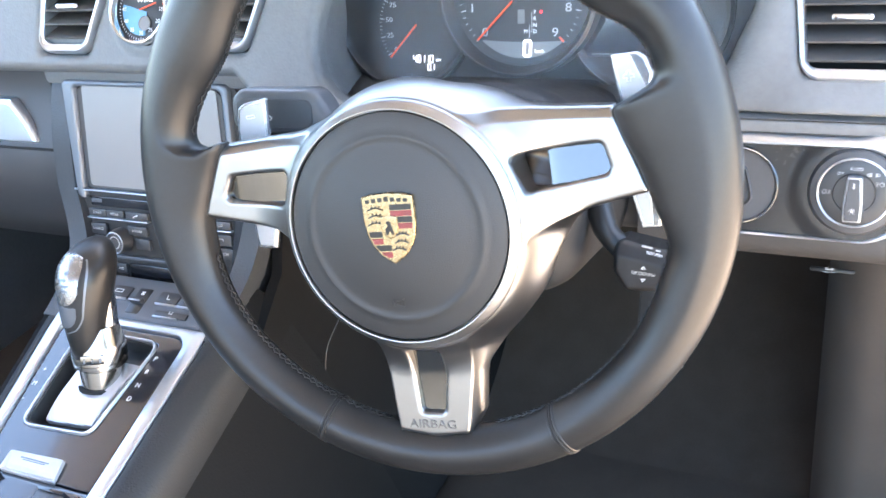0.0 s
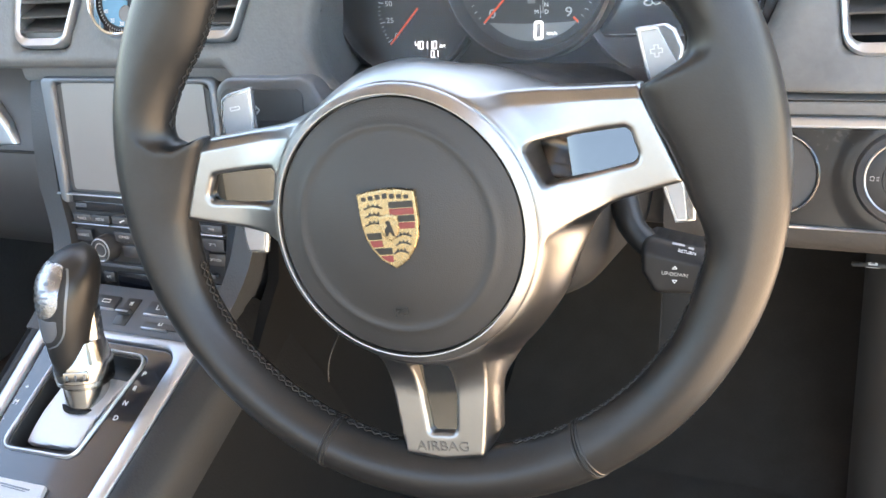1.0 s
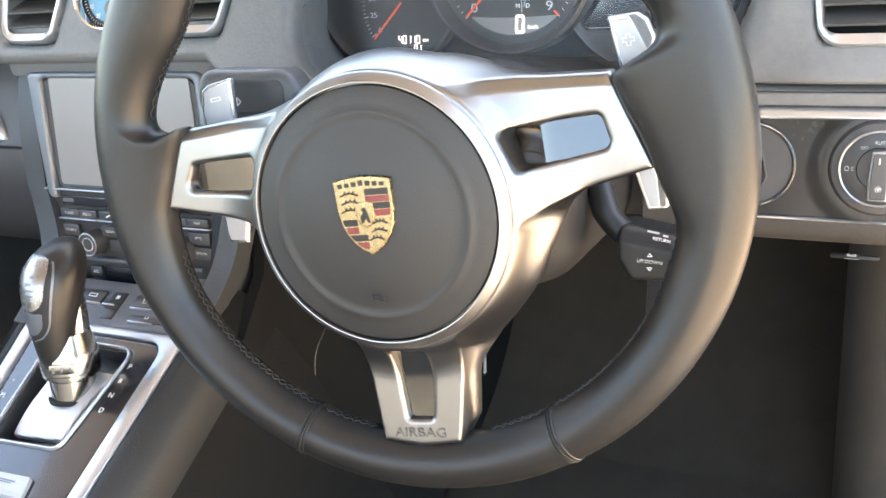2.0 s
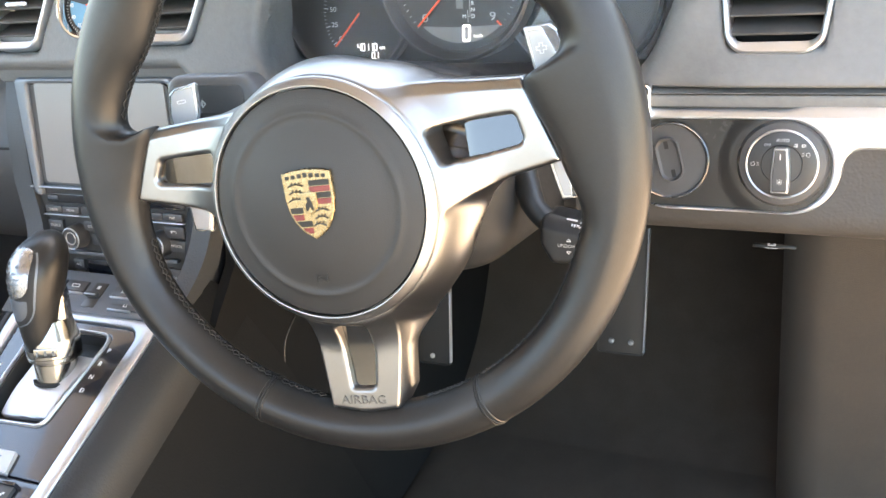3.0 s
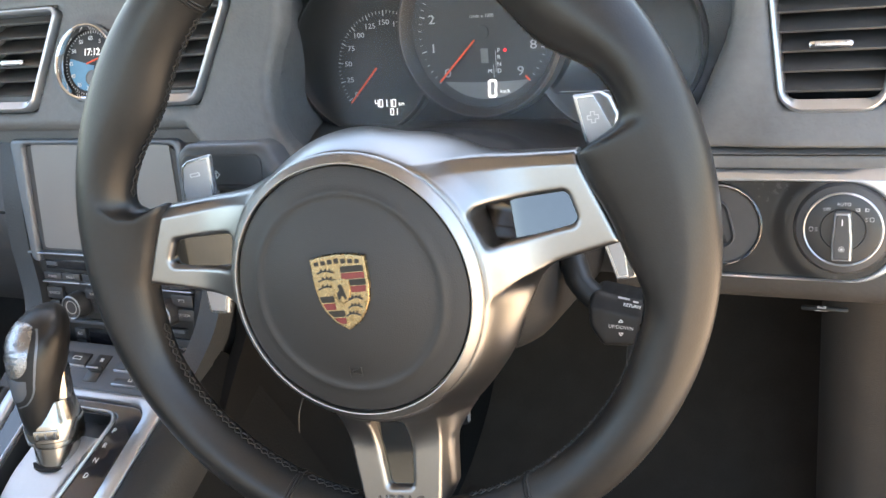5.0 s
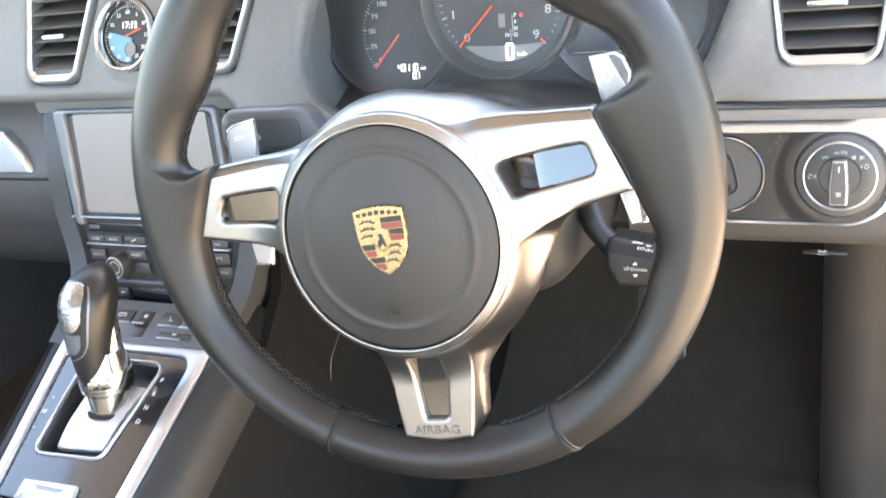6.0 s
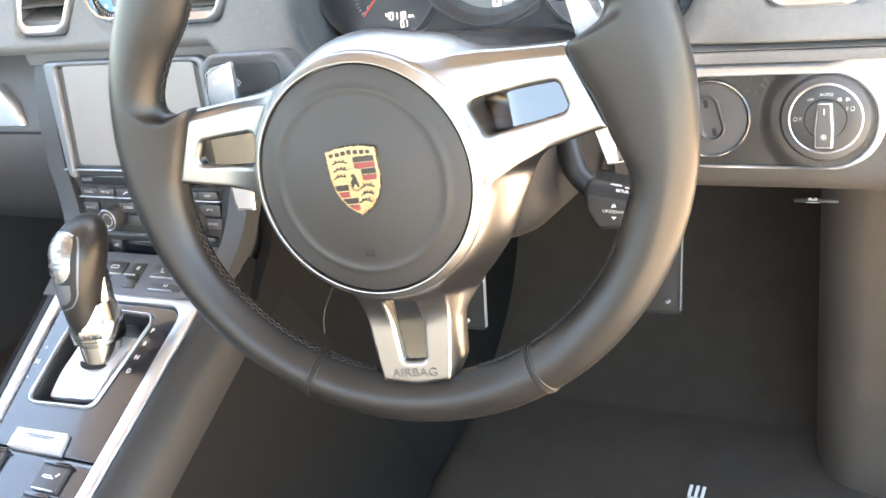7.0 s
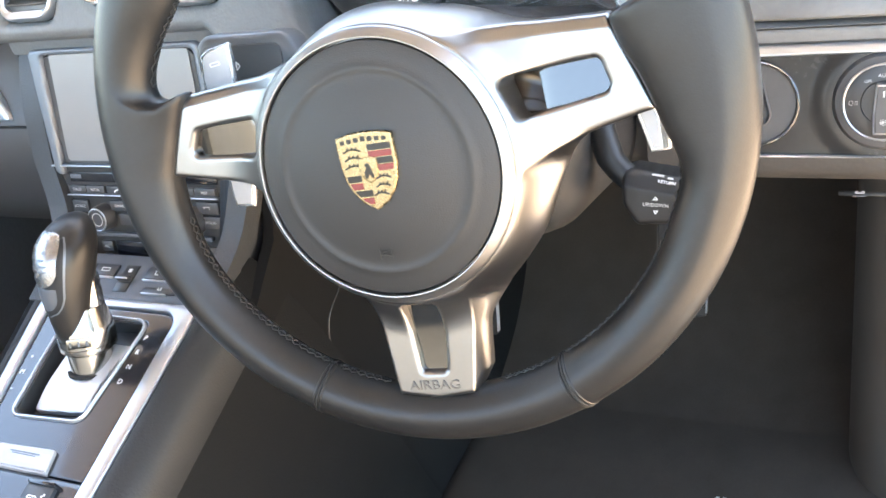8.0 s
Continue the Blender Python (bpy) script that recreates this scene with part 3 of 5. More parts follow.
part("dark_emblem", moved(plate(lambda u, v: s_join(s_poly(u, v, [(-0.0022, -0.0028), (-0.0012, -0.0026), (0.0002, -0.0006), (0.0016, -0.0030), (0.0024, -0.0024), (0.0016, 0.0010), (0.0006, 0.0044), (-0.0006, 0.0046), (-0.0010, 0.0020), (-0.0024, 0.0006)]), s_circ(u, v, -0.0006, 0.0038, 0.0009)), (-0.004, 0.004, -0.004, 0.006), 0.0003, 0.0024, 0.0018), BADGE), BLACK, badge)


def paddle(pts, lo, hi, slope):
    """slope(u, v): how far a point lies past the line where the face breaks into its bright bevel."""
    top = lambda u, v: 0.06 * np.maximum(0.0, v - 0.03) - 0.55 * np.maximum(0.0, slope(u, v))
    shp = lambda u, v: s_poly(u, v, pts, 0.0010)
    pd = part("shift_paddle", plate(shp, (lo, hi, -0.047, 0.060), 0.0005, lambda u, v: -0.0290 + top(u, v), lambda u, v: -0.0322 + top(u, v), e=0.0012), PADDLE, wheel, "silver gearshift paddle")
    part("paddle_face", plate(lambda u, v: np.maximum(shp(u, v) + 0.0020, slope(u, v) + 0.0002), (lo, hi, -0.047, 0.060), 0.0005, lambda u, v: -0.0286 + top(u, v), lambda u, v: -0.0300 + top(u, v), e=0.0004), PADDLE_FACE, pd)
    return pd


pl = paddle([(-0.1040, 0.0508), (-0.1190, 0.0487), (-0.1230, 0.0462), (-0.1285, 0.0260), (-0.127, 0.0), (-0.1270, -0.030), (-0.1255, -0.0420), (-0.1140, -0.0430), (-0.1080, -0.020), (-0.1070, 0.020)], -0.133, -0.099, lambda u, v: -0.1255 - u)
bars("minus_sign", [(-0.1150, 0.0420, 0.0030, 0.0003, 4), (-0.1150, 0.0402, 0.0030, 0.0003, 4), (-0.1181, 0.0410, 0.0003, 0.0009, 4), (-0.1119, 0.0412, 0.0003, 0.0009, 4)], -0.0276, WHITE, pl)
pr = paddle([(0.1128, 0.0545), (0.1255, 0.0545), (0.1290, 0.0515), (0.1318, 0.0430), (0.1285, 0.030), (0.127, 0.0), (0.1270, -0.020), (0.1312, -0.030), (0.1302, -0.0390), (0.1220, -0.0392), (0.1175, -0.020), (0.1170, 0.020)], 0.108, 0.136, lambda u, v: np.where(v > 0.01, u - 0.1222 + 0.42 * (v - 0.0545), u - 0.1275))
cross = lambda u, v, w, l: s_join(s_box(u, v, 0.1208, 0.0434, w, l), s_box(u, v, 0.1208, 0.0434, l, w))
part("plus_sign", plate(lambda u, v: s_cut(cross(u, v, 0.0012, 0.0030), cross(u, v, 0.0007, 0.0025)), (0.116, 0.126, 0.039, 0.048), 0.00022, -0.0274, -0.0280), WHITE, pr)
part("hub_back", moved(lathe([(0.055, 0.0), (0.060, -0.010), (0.056, -0.030), (0.048, -0.040), (0, -0.040)], 48), Matrix.Translation((*HUB, 0))), SATIN_BLACK, wheel)

# ---- steering column with its stalks ----
COL = Matrix.Translation((0.0069, 0.0055, 0.6117)) @ Matrix((_u, _v, _n)).transposed().to_4x4()
column = thing("steering_column", COL, "dark plastic steering column shroud with stalks", "steering column")
secs = []
for h, wu, top, bot in ((-0.030, 0.046, 0.018, -0.062), (-0.040, 0.070, 0.038, -0.074), (-0.052, 0.081, 0.0468, -0.082), (-0.066, 0.085, 0.0484, -0.086), (-0.085, 0.085, 0.0455, -0.090), (-0.22, 0.085, 0.034, -0.095)):
    wv, cv = (top - bot) / 2, (top + bot) / 2
    secs.append([(wu * math.copysign(abs(math.cos(a)) ** (0.55 if math.cos(a) > 0 else 0.85), math.cos(a)), cv + wv * math.copysign(abs(math.sin(a)) ** (0.55 if math.cos(a) > 0 else 0.85), math.sin(a)), h) for a in np.linspace(0, 2 * math.pi, 40, endpoint=False)])
_vs = [p for s in secs for p in s]
_fs = [(i * 40 + j, i * 40 + (j + 1) % 40, (i + 1) * 40 + (j + 1) % 40, (i + 1) * 40 + j) for i in range(5) for j in range(40)]
part("shroud", (_vs, [f[::-1] for f in _fs] + [tuple(range(40))]), COLUMN, column, "satin dark grey column cover", angle=60)


def stalk_blade(shape, box, z0, z1, e, mat, name, label):
    return part(name, plate(shape, box, 0.0015, z1, z0, e=e), mat, column, label)


left = stalk_blade(lambda u, v: s_join(s_box(u, v, -0.120, 0.0270, 0.034, 0.0148, 0.011), s_poly(u, v, [(-0.100, 0.032), (-0.060, 0.012), (-0.060, -0.010), (-0.100, 0.016)], 0.003), 0.012), (-0.178, -0.052, -0.02, 0.052), -0.078, -0.058, 0.006, STALK_GREY, "indicator_stalk", "black indicator stalk")
part("grip_recess", plate(lambda u, v: s_box(u, v, -0.1205, 0.0262, 0.0285, 0.0098, 0.006), (-0.155, -0.085, 0.01, 0.040), 0.0012, -0.0572, -0.060, e=0.001), PLASTIC, left)
au, av = -0.1248, 0.0233
part("arrow_sign", plate(lambda u, v: s_cut(s_join(s_box(u, v, au - 0.0010, av, 0.0018, 0.0010), s_poly(u, v, [(au + 0.0005, av - 0.003), (au + 0.0035, av), (au + 0.0005, av + 0.003)])), s_join(s_box(u, v, au - 0.0010, av, 0.0014, 0.0005), s_poly(u, v, [(au + 0.0009, av - 0.002), (au + 0.0028, av), (au + 0.0009, av + 0.002)]))), (au - 0.004, au + 0.006, av - 0.005, av + 0.005), 0.0003, -0.0568, -0.0576), WHITE, left)
right = part("wiper_stalk", sweep(smooth_line([(0.072, -0.002, -0.094), (0.083, -0.012, -0.086), (0.090, -0.026, -0.079), (0.097, -0.042, -0.073), (0.112, -0.055, -0.071)], 5), [0.0095] * 5 + [0.0085] * 5 + [0.0078] * 5 + [0.0072] * 6, 18), STALK, column, "black wiper stalk")
tip = part("stalk_end", plate(lambda u, v: s_poly(u, v, [(0.1085, -0.0485), (0.114, -0.0495), (0.1342, -0.0532), (0.1338, -0.0670), (0.1135, -0.0680), (0.1085, -0.060)], 0.0050), (0.09, 0.142, -0.082, -0.034), 0.0012, lambda u, v: -0.0576 - 0.10 * np.maximum(0, 0.112 - u) - 0.85 * np.maximum(0.0, v + 0.172 * (u - 0.104) + 0.0508), -0.086, e=0.0026), STALK, right, angle=50)
part("printed_bar", join(*[moved(rbox(-w, w, -0.0005, 0.0005, 0, 0.0003, 0), pose(x, -0.0505 - 0.172 * (x - 0.104) + dy, -0.0573 - 0.8 * (dy - 0.0005), -38, 0, -9.7)) for x, dy, w in ((0.1225, 0.0072, 0.0032), (0.1290, 0.0066, 0.0014))]), GREY_PRINT, tip)
label_line = words("RETURN", 0.0025, WHITE, tip, (0, 0, 0))
label_line.matrix_basis = pose(0.1272, -0.0505 - 0.172 * 0.0232 + 0.0046, -0.0573 - 0.8 * 0.0041 + 0.0003, -38, 0, -9.7)
words("UP/DOWN", 0.0028, GREY_PRINT, tip, (0.1215, -0.0615, -0.0574), turn=-4)


def small_arrow(name, y, d):
    part(name, plate(lambda u, v: s_cut(s_poly(u, v, [(0.1200, y), (0.1230, y), (0.1215, y + 0.0019 * d)]), s_poly(u, v, [(0.1206, y + 0.0003 * d), (0.1224, y + 0.0003 * d), (0.1215, y + 0.0014 * d)])), (0.118, 0.125, y - 0.003, y + 0.003), 0.00025, -0.0570, -0.0576), WHITE, tip)


small_arrow("up_sign", -0.0586, 1)
small_arrow("down_sign", -0.0645, -1)

# ---- instruments ----
GA = basis((-0.0195, 0.251, 0.615), 0.25)
cluster = thing("instrument_cluster", GA, "three round black dials with white figures and red needles", "dials")
part("housing", rbox(-0.19, 0.19, -0.08, 0.17, -0.026, -0.013, 0.004), SATIN_BLACK, cluster)


def dial(cx, cy, r, h, label, foot=-0.006):
    """A dial in a shallow cup; the side ones lie deeper, behind the rev counter."""
    d = part("dial", lathe([(r + 0.004, foot), (r + 0.004, h), (r + 0.0015, h + 0.0015), (r, h), (r - 0.004, 0.001), (0, 0.0)], 72, (cx, cy)), FACE, cluster, label)
    part("dial_edge", lathe([(r + 0.0024, h + 0.0009), (r + 0.0015, h + 0.0018), (r + 0.0006, h + 0.0009)], 72, (cx, cy)), PLASTIC, d)
    return d


def ticks(d, cx, cy, r, a0, a1, n, big, name="scale"):
    rows = []
    for i in range(n + 1):
        a = radians(a0 + (a1 - a0) * i / n)
        L = 0.0021 if i % big == 0 else 0.0011
        rows.append((cx + (r - L) * math.cos(a), cy + (r - L) * math.sin(a), L, 0.00035 if i % big == 0 else 0.00018, math.degrees(a)))
    bars(name, rows, 0.0008, GREY_PRINT, d)


def needle(d, cx, cy, deg, r0, r1):
    a = radians(deg)
    c, s = math.cos(a), math.sin(a)
    part("needle", moved(rbox(r0, r1, -0.0007, 0.0007, 0.0022, 0.0034, 0.0003, 1), pose(cx, cy, 0, 0, 0, deg)), NEEDLE, d, "red needle")
    part("needle_cap", lathe([(0.0050, 0.0), (0.0048, 0.0005), (0, 0.0006)], 32, (cx, cy)), FACE, d)


SEGMENTS = {"0": "abcdef", "1": "bc", "2": "abged", "4": "fgbc", "7": "abc"}


def segment_figures(text, h, parent, at, name, pen=0.09):
    """Display digits made of straight strokes, leaning a little."""
    x, y, z = at
    a, b, t = 0.23 * h, 0.25 * h, pen * h / 2
    place = {"a": (0, 2 * b, a, t, 0), "d": (0, -2 * b, a, t, 0), "g": (0, 0, a, t, 0), "b": (a, b, t, b, 0), "c": (a, -b, t, b, 0), "f": (-a, b, t, b, 0), "e": (-a, -b, t, b, 0)}
    rows, u = [], 0.0
    for c in text:
        if c == ".":
            rows.append((x + u - 0.30 * h, y - 2 * b, t, t, 0))
            continue
        rows += [(x + u + p + 0.06 * q, y + q, w, k, r) for p, q, w, k, r in (place[k] for k in SEGMENTS[c])]
        u += 0.68 * h
    shift = (u - 0.68 * h) / 2
    bars(name, [(p - shift, q, w, k, r) for p, q, w, k, r in rows], z, LIT, parent)


SIDE_SET = Matrix.Translation((-0.0044, -0.0008, -0.008))
SP, TA, RI = (-0.079, 0.0046), (-0.0005, 0.028), (0.0785, 0.0046)
speed = dial(-0.0996, 0.0158, 0.0585, 0.0035, "black speedometer dial")
speed.matrix_basis = SIDE_SET
for i, t in enumerate(("0", "25", "50", "75", "100", "125", "150", "175")):
    a = radians(212.7 - 20.3 * i)
    words(t, 0.0056, GREY_PRINT, speed, (SP[0] + 0.0350 * math.cos(a), SP[1] + 0.0350 * math.sin(a), 0.0012), "figure", squash=1.2)
ticks(speed, *SP, 0.0440, 212.7, 212.7 - 20.3 * 7, 35, 5)
needle(speed, SP[0] - 0.0049, SP[1] + 0.0055, 226.5, 0.006, 0.0425)
segment_figures("40110", 0.0056, speed, (-0.0838, -0.0216, 0.0010), "odometer_figures", 0.12)
words("KM", 0.0034, LIT, speed, (-0.0698, -0.0226, 0.0012), "lettering")
segment_figures("0.1", 0.0050, speed, (-0.0768, -0.0282, 0.0010), "trip_figures", 0.13)
tacho = dial(0.0, 0.030, 0.0600, 0.010, "black rev counter dial", -0.016)
for i in range(10):
    a = radians(225 - 30 * i)
    words(str(i), 0.0092, GREY_PRINT, tacho, (TA[0] + 0.0405 * math.cos(a), TA[1] + 0.0405 * math.sin(a), 0.0012), "figure", squash=1.25)
ticks(tacho, *TA, 0.0505, 225, -45, 45, 5)
needle(tacho, *TA, 225, 0.0075, 0.0490)
part("red_mark", moved(rbox(0.045, 0.050, -0.0007, 0.0007, 0, 0.0012, 0), pose(TA[0], TA[1], 0, 0, 0, -45)), NEEDLE, tacho)
lcd = part("lcd_window", plate(lambda u, v: np.maximum(s_circ(u, v, 0.0013, 0.028, 0.0480), v + 0.0078 - 6.0 * (u - 0.0013) ** 2 * 0.2), (-0.032, 0.034, -0.022, -0.004), 0.0010, 0.0010, -0.001), LCD, tacho, "grey display window")
segment_figures("0", 0.0112, lcd, (0.0058, -0.0124, 0.0014), "speed_figure", 0.17)
words("km/h", 0.0038, LIT, lcd, (0.0156, -0.0146, 0.0016))
for i, t in enumerate("PRND"):
    words(t, 0.0043, WHITE, tacho, (0.0119, 0.0145 - 0.0048 * i, 0.0012), "gear_letter")
words("M", 0.0043, WHITE, tacho, (0.0045, 0.0, 0.0012), "gear_letter")
bars("gear_lines", [(0.0094, 0.0072, 0.0002, 0.0075, 0), (0.0074, 0.0002, 0.0002, 0.0045, 0), (0.0084, 0.0, 0.0012, 0.0002, 0)], 0.0010, GREY_PRINT, tacho)
bars("gear_display", [(0.0007, 0.0112, 0.0028, 0.0052, 0)], 0.0008, LCD, tacho)
part("gear_lamp", lathe([(0.0013, 0.0008), (0.0011, 0.0018), (0, 0.0020)], 16, (0.0168, 0.0147)), RED_LED, tacho, "small lit red lamp")
words("1/min x 1000", 0.0036, GREY_PRINT, tacho, (0.0, 0.0394, 0.0012))
third = dial(0.0996, 0.0158, 0.0585, 0.0035, "black display dial, dark")
third.matrix_basis = SIDE_SET
part("blank_display", plate(lambda u, v: s_box(u, v, RI[0] + 0.004, 0.008, 0.032, 0.026, 0.006), (0.045, 0.12, -0.02, 0.036), 0.002, 0.0015, 0.0), GLOSS, third)
segment_figures("17", 0.0052, third, (0.0880, -0.0205, 0.0018), "time_figures", 0.12)
bars("printed_line", [(0.0770, -0.0160, 0.0180, 0.00012, 0)], 0.0016, GREY_PRINT, third)
part("script_mark", join(sweep([(0.0690 + 0.009 * k / 6, 0.0118 + 0.0012 * math.sin(k / 4), 0.0018) for k in range(7)], 0.0004, 6), sweep([(0.0860 - 0.003 * math.sin(0.9 * k), 0.0045 + 0.0018 * math.cos(0.9 * k), 0.0018) for k in range(7)], 0.0004, 6), sweep([(0.0880 + 0.0016 * k, 0.0036 + 0.0008 * math.sin(2.2 * k), 0.0018) for k in range(5)], 0.0004, 6)), WHITE, third)
part("reset_knob", lathe([(0.0028, -0.003), (0.0028, 0.006), (0.002, 0.007), (0, 0.007)], 20, (-0.1345, -0.0458)), SATIN_BLACK, cluster)
part("knob_ring", lathe([(0.0036, 0.006), (0.0032, 0.0072), (0.0026, 0.006)], 20, (-0.1345, -0.0458)), WHITE, cluster)

# ---- dashboard ----
DC = basis((-0.34, 0.170, 0.625), 0.55)
DR = basis((0.22, 0.204, 0.606), 0.50)
DL = basis((0.22, 0.186, 0.54), 0.28)
ST = basis((-0.34, 0.1655, 0.54), 0.235)
CO = basis((-0.34, 0.03, 0.396), 0.31, flat=True)
dash = thing("dashboard", Matrix.Translation((0, 0.3, 0.5)), "dark grey grained dashboard with silver trim strips", "dashboard")
BASE = Matrix.Translation((0, -0.3, -0.5))


def on_dash(name, geo, m, mat, label="", angle=38):
    return part(name, geo, mat, dash, label, m=BASE @ m, angle=angle)


def vent_shape(u, v, cu, g=0.0, w0=0.0270, w1=0.0400, lean=0.0, v0=-0.003, v1=0.080):
    return s_poly(u, v, [(cu - w0 + 0.004, v0 + 0.006), (cu + w0 - 0.004, v0 + 0.006), (cu + w1 - 0.006 + lean, v1 - 0.006), (cu - w1 + 0.006 + lean, v1 - 0.006)], 0.006 + g)


CLOCK = (0.0172, 0.0338, 0.0295)
VL, VM = -0.0730, 0.0935


def hood_edge(v):
    """Where the panel breaks off towards the instruments: round below, steeper above."""
    low = np.clip(0.012 - v, 0.0, 0.0485)
    return 0.1835 + 0.049 - np.sqrt(0.049 ** 2 - low ** 2) + 4.4 * np.clip(v - 0.012, 0.0, 0.043) ** 2


def centre_face(u, v):
    d = s_poly(u, v, [(-0.50, -0.0165), (0.108, -0.0165), (0.122, -0.028), (0.128, -0.055), (0.26, -0.055), (0.26, 0.12), (-0.50, 0.12)], 0.0)
    d = np.maximum(d, u - hood_edge(v))
    d = s_cut(d, vent_shape(u, v, VL, -0.001, lean=0.012))
    d = s_cut(d, vent_shape(u, v, VM, -0.001, lean=0.012, v0=0.0))
    return s_cut(d, s_circ(u, v, CLOCK[0], CLOCK[1], CLOCK[2]))


def centre_top(u, v):
    r = np.hypot(u - CLOCK[0], v - CLOCK[1])
    return 0.010 * np.clip(1 - (r - CLOCK[2]) / 0.012, 0, 1) ** 2 * 0.9 - 0.03 * np.clip((v - 0.085) / 0.035, 0, 1) ** 2


on_dash("centre_panel", plate(centre_face, (-0.50, 0.236, -0.060, 0.13), 0.0020, centre_top, -0.016, e=0.008), DC, DASH, "dark grained panel round the centre vents")


# face of the dashboard before the driver: one skin with the hood of the instruments and the side vent's opening
POD = basis((-0.0195, 0.212, 0.615), 0.30)


def pod_hole(u, v):
    return s_poly(u, v, [(-0.0985, 0.005), (0.104, 0.016), (0.116, 0.045), (0.112, 0.085), (-0.0985, 0.085)], 0.060)


def driver_face(u, v):
    d = s_poly(u, v, [(-0.186, -0.080), (0.10, -0.080), (0.10, -0.0390), (0.62, -0.0390), (0.62, 0.150), (-0.186, 0.150)], 0.0)
    return s_cut(s_cut(d, pod_hole(u, v)), vent_shape(u - 0.2395, 0.0101 + 1.071 * v, -0.001, -0.001, 0.0290, 0.0403, 0.0, -0.007))


def driver_top(u, v):
    t = np.clip((u - 0.165) / 0.05, 0, 1)
    s = t * t * (3 - 2 * t)
    x = np.clip(pod_hole(u, v), 0, 0.022)
    lip = 0.022 - np.sqrt(np.maximum(0.022 ** 2 - (0.022 - x) ** 2, 0))
    return 0.006 - 0.2 * (v + 0.009) * s - 0.045 * s * np.clip((v - 0.065) / 0.07, 0, 1) ** 2 - lip


on_dash("driver_panel", plate(driver_face, (-0.19, 0.63, -0.085, 0.155), 0.0025, driver_top, -0.060, e=0.004), POD, DASH, "dark grained panel and hood round the dials")
pane = part("cover_glass", plate(lambda u, v: pod_hole(u, v), (-0.17, 0.19, -0.06, 0.15), 0.004, lambda u, v: -0.010 - 0.08 * v, lambda u, v: -0.0115 - 0.08 * v), COVER, cluster, "clear cover over the dials", m=GA.inverted() @ POD)
pane.visible_shadow = False
# top of the dashboard, up to the windscreen
top_prof = smooth_line([(0.215, 0.715), (0.26, 0.745), (0.36, 0.762), (0.52, 0.752), (0.72, 0.70), (0.80, 0.64)], 5)
def humped(geo):
    """Lifts the front of the pad over the instruments."""
    out = []
    for x, y, z in geo[0]:
        a = min(1.0, max(0.0, (0.215 - abs(x + 0.01)) / 0.05))
        b = min(1.0, max(0.0, (0.56 - y) / 0.2))
        out.append((x, y + 0.02 * a * b, z + 0.085 * a * a * (3 - 2 * a) * b))
    return out, geo[1]


on_dash("top_pad", humped(extrude(top_prof + [(0.80, 0.60), (0.50, 0.62), (0.30, 0.66), (0.23, 0.66)], -1.06, 0.56, 82, True)), Matrix.Identity(4), DASH, "dark grained top of the dashboard")
# lower dashboard under the groove, curling under towards the footwell
low_prof = smooth_line([(0.30, 0.577), (0.203, 0.5755), (0.1950, 0.5735), (0.1935, 0.570), (0.1900, 0.545), (0.182, 0.515), (0.176, 0.495), (0.178, 0.484), (0.190, 0.476), (0.24, 0.452), (0.30, 0.425), (0.40, 0.40)], 5)
on_dash("lower_panel", extrude(low_prof + [(0.42, 0.42), (0.34, 0.56)], 0.086, 0.60, 2, True), Matrix.Identity(4), LOWER, "dark lower dashboard panel")
on_dash("upper_lip", extrude(smooth_line([(0.30, 0.5785), (0.2025, 0.577), (0.1942, 0.5748), (0.1925, 0.5715), (0.1922, 0.5670)], 5) + [(0.30, 0.567)], 0.087, 0.60, 2, True), Matrix.Identity(4), DASH, "grained lip above the silver strip")
on_dash("lower_panel", extrude(low_prof + [(0.42, 0.42), (0.34, 0.56)], -0.215, 0.0855, 2, True), Matrix.Translation((0, 0.02, 0)), PLASTIC)


# silver strip that runs above and round the switch panel
def panel_shape(u, v, g=0.0):
    return s_box(u, v, -0.0305, -0.0102, 0.0680 + g, 0.0300 + g, 0.0295 + g)


def strip(u, v):
    d = s_box(u, v, 0.13, 0.0224, 0.27, 0.0040, 0.0015)
    d = s_join(d, panel_shape(u - 0.0036, v - 0.0008, 0.0024), 0.002)
    d = s_join(d, s_box(u, v, 0.21, 0.0140, 0.19, 0.0118, 0.002), 0.016)
    return s_cut(d, panel_shape(u, v))


on_dash("trim_strip", plate(strip, (-0.145, 0.40, -0.052, 0.028), 0.0009, lambda u, v: 0.0066 - 0.75 * np.maximum(0.0, v - 0.0215), -0.006, e=0.0022), DL, TRIM, "silver trim strip")
def saddle(u, v):
    """Raised round the light switch."""
    right_side = np.where(u > 0.0077, 0.0, np.hypot(u - 0.0077, v + 0.0085))
    t = np.clip((right_side - 0.0312) / 0.012, 0, 1)
    return 0.0046 - 0.0024 * t * t * (3 - 2 * t)


on_dash("switch_panel", plate(lambda u, v: panel_shape(u, v, 0.0004), (-0.10, 0.045, -0.05, 0.022), 0.0012, lambda u, v: saddle(u, v), -0.010), DL, SWITCH, "black switch panel")
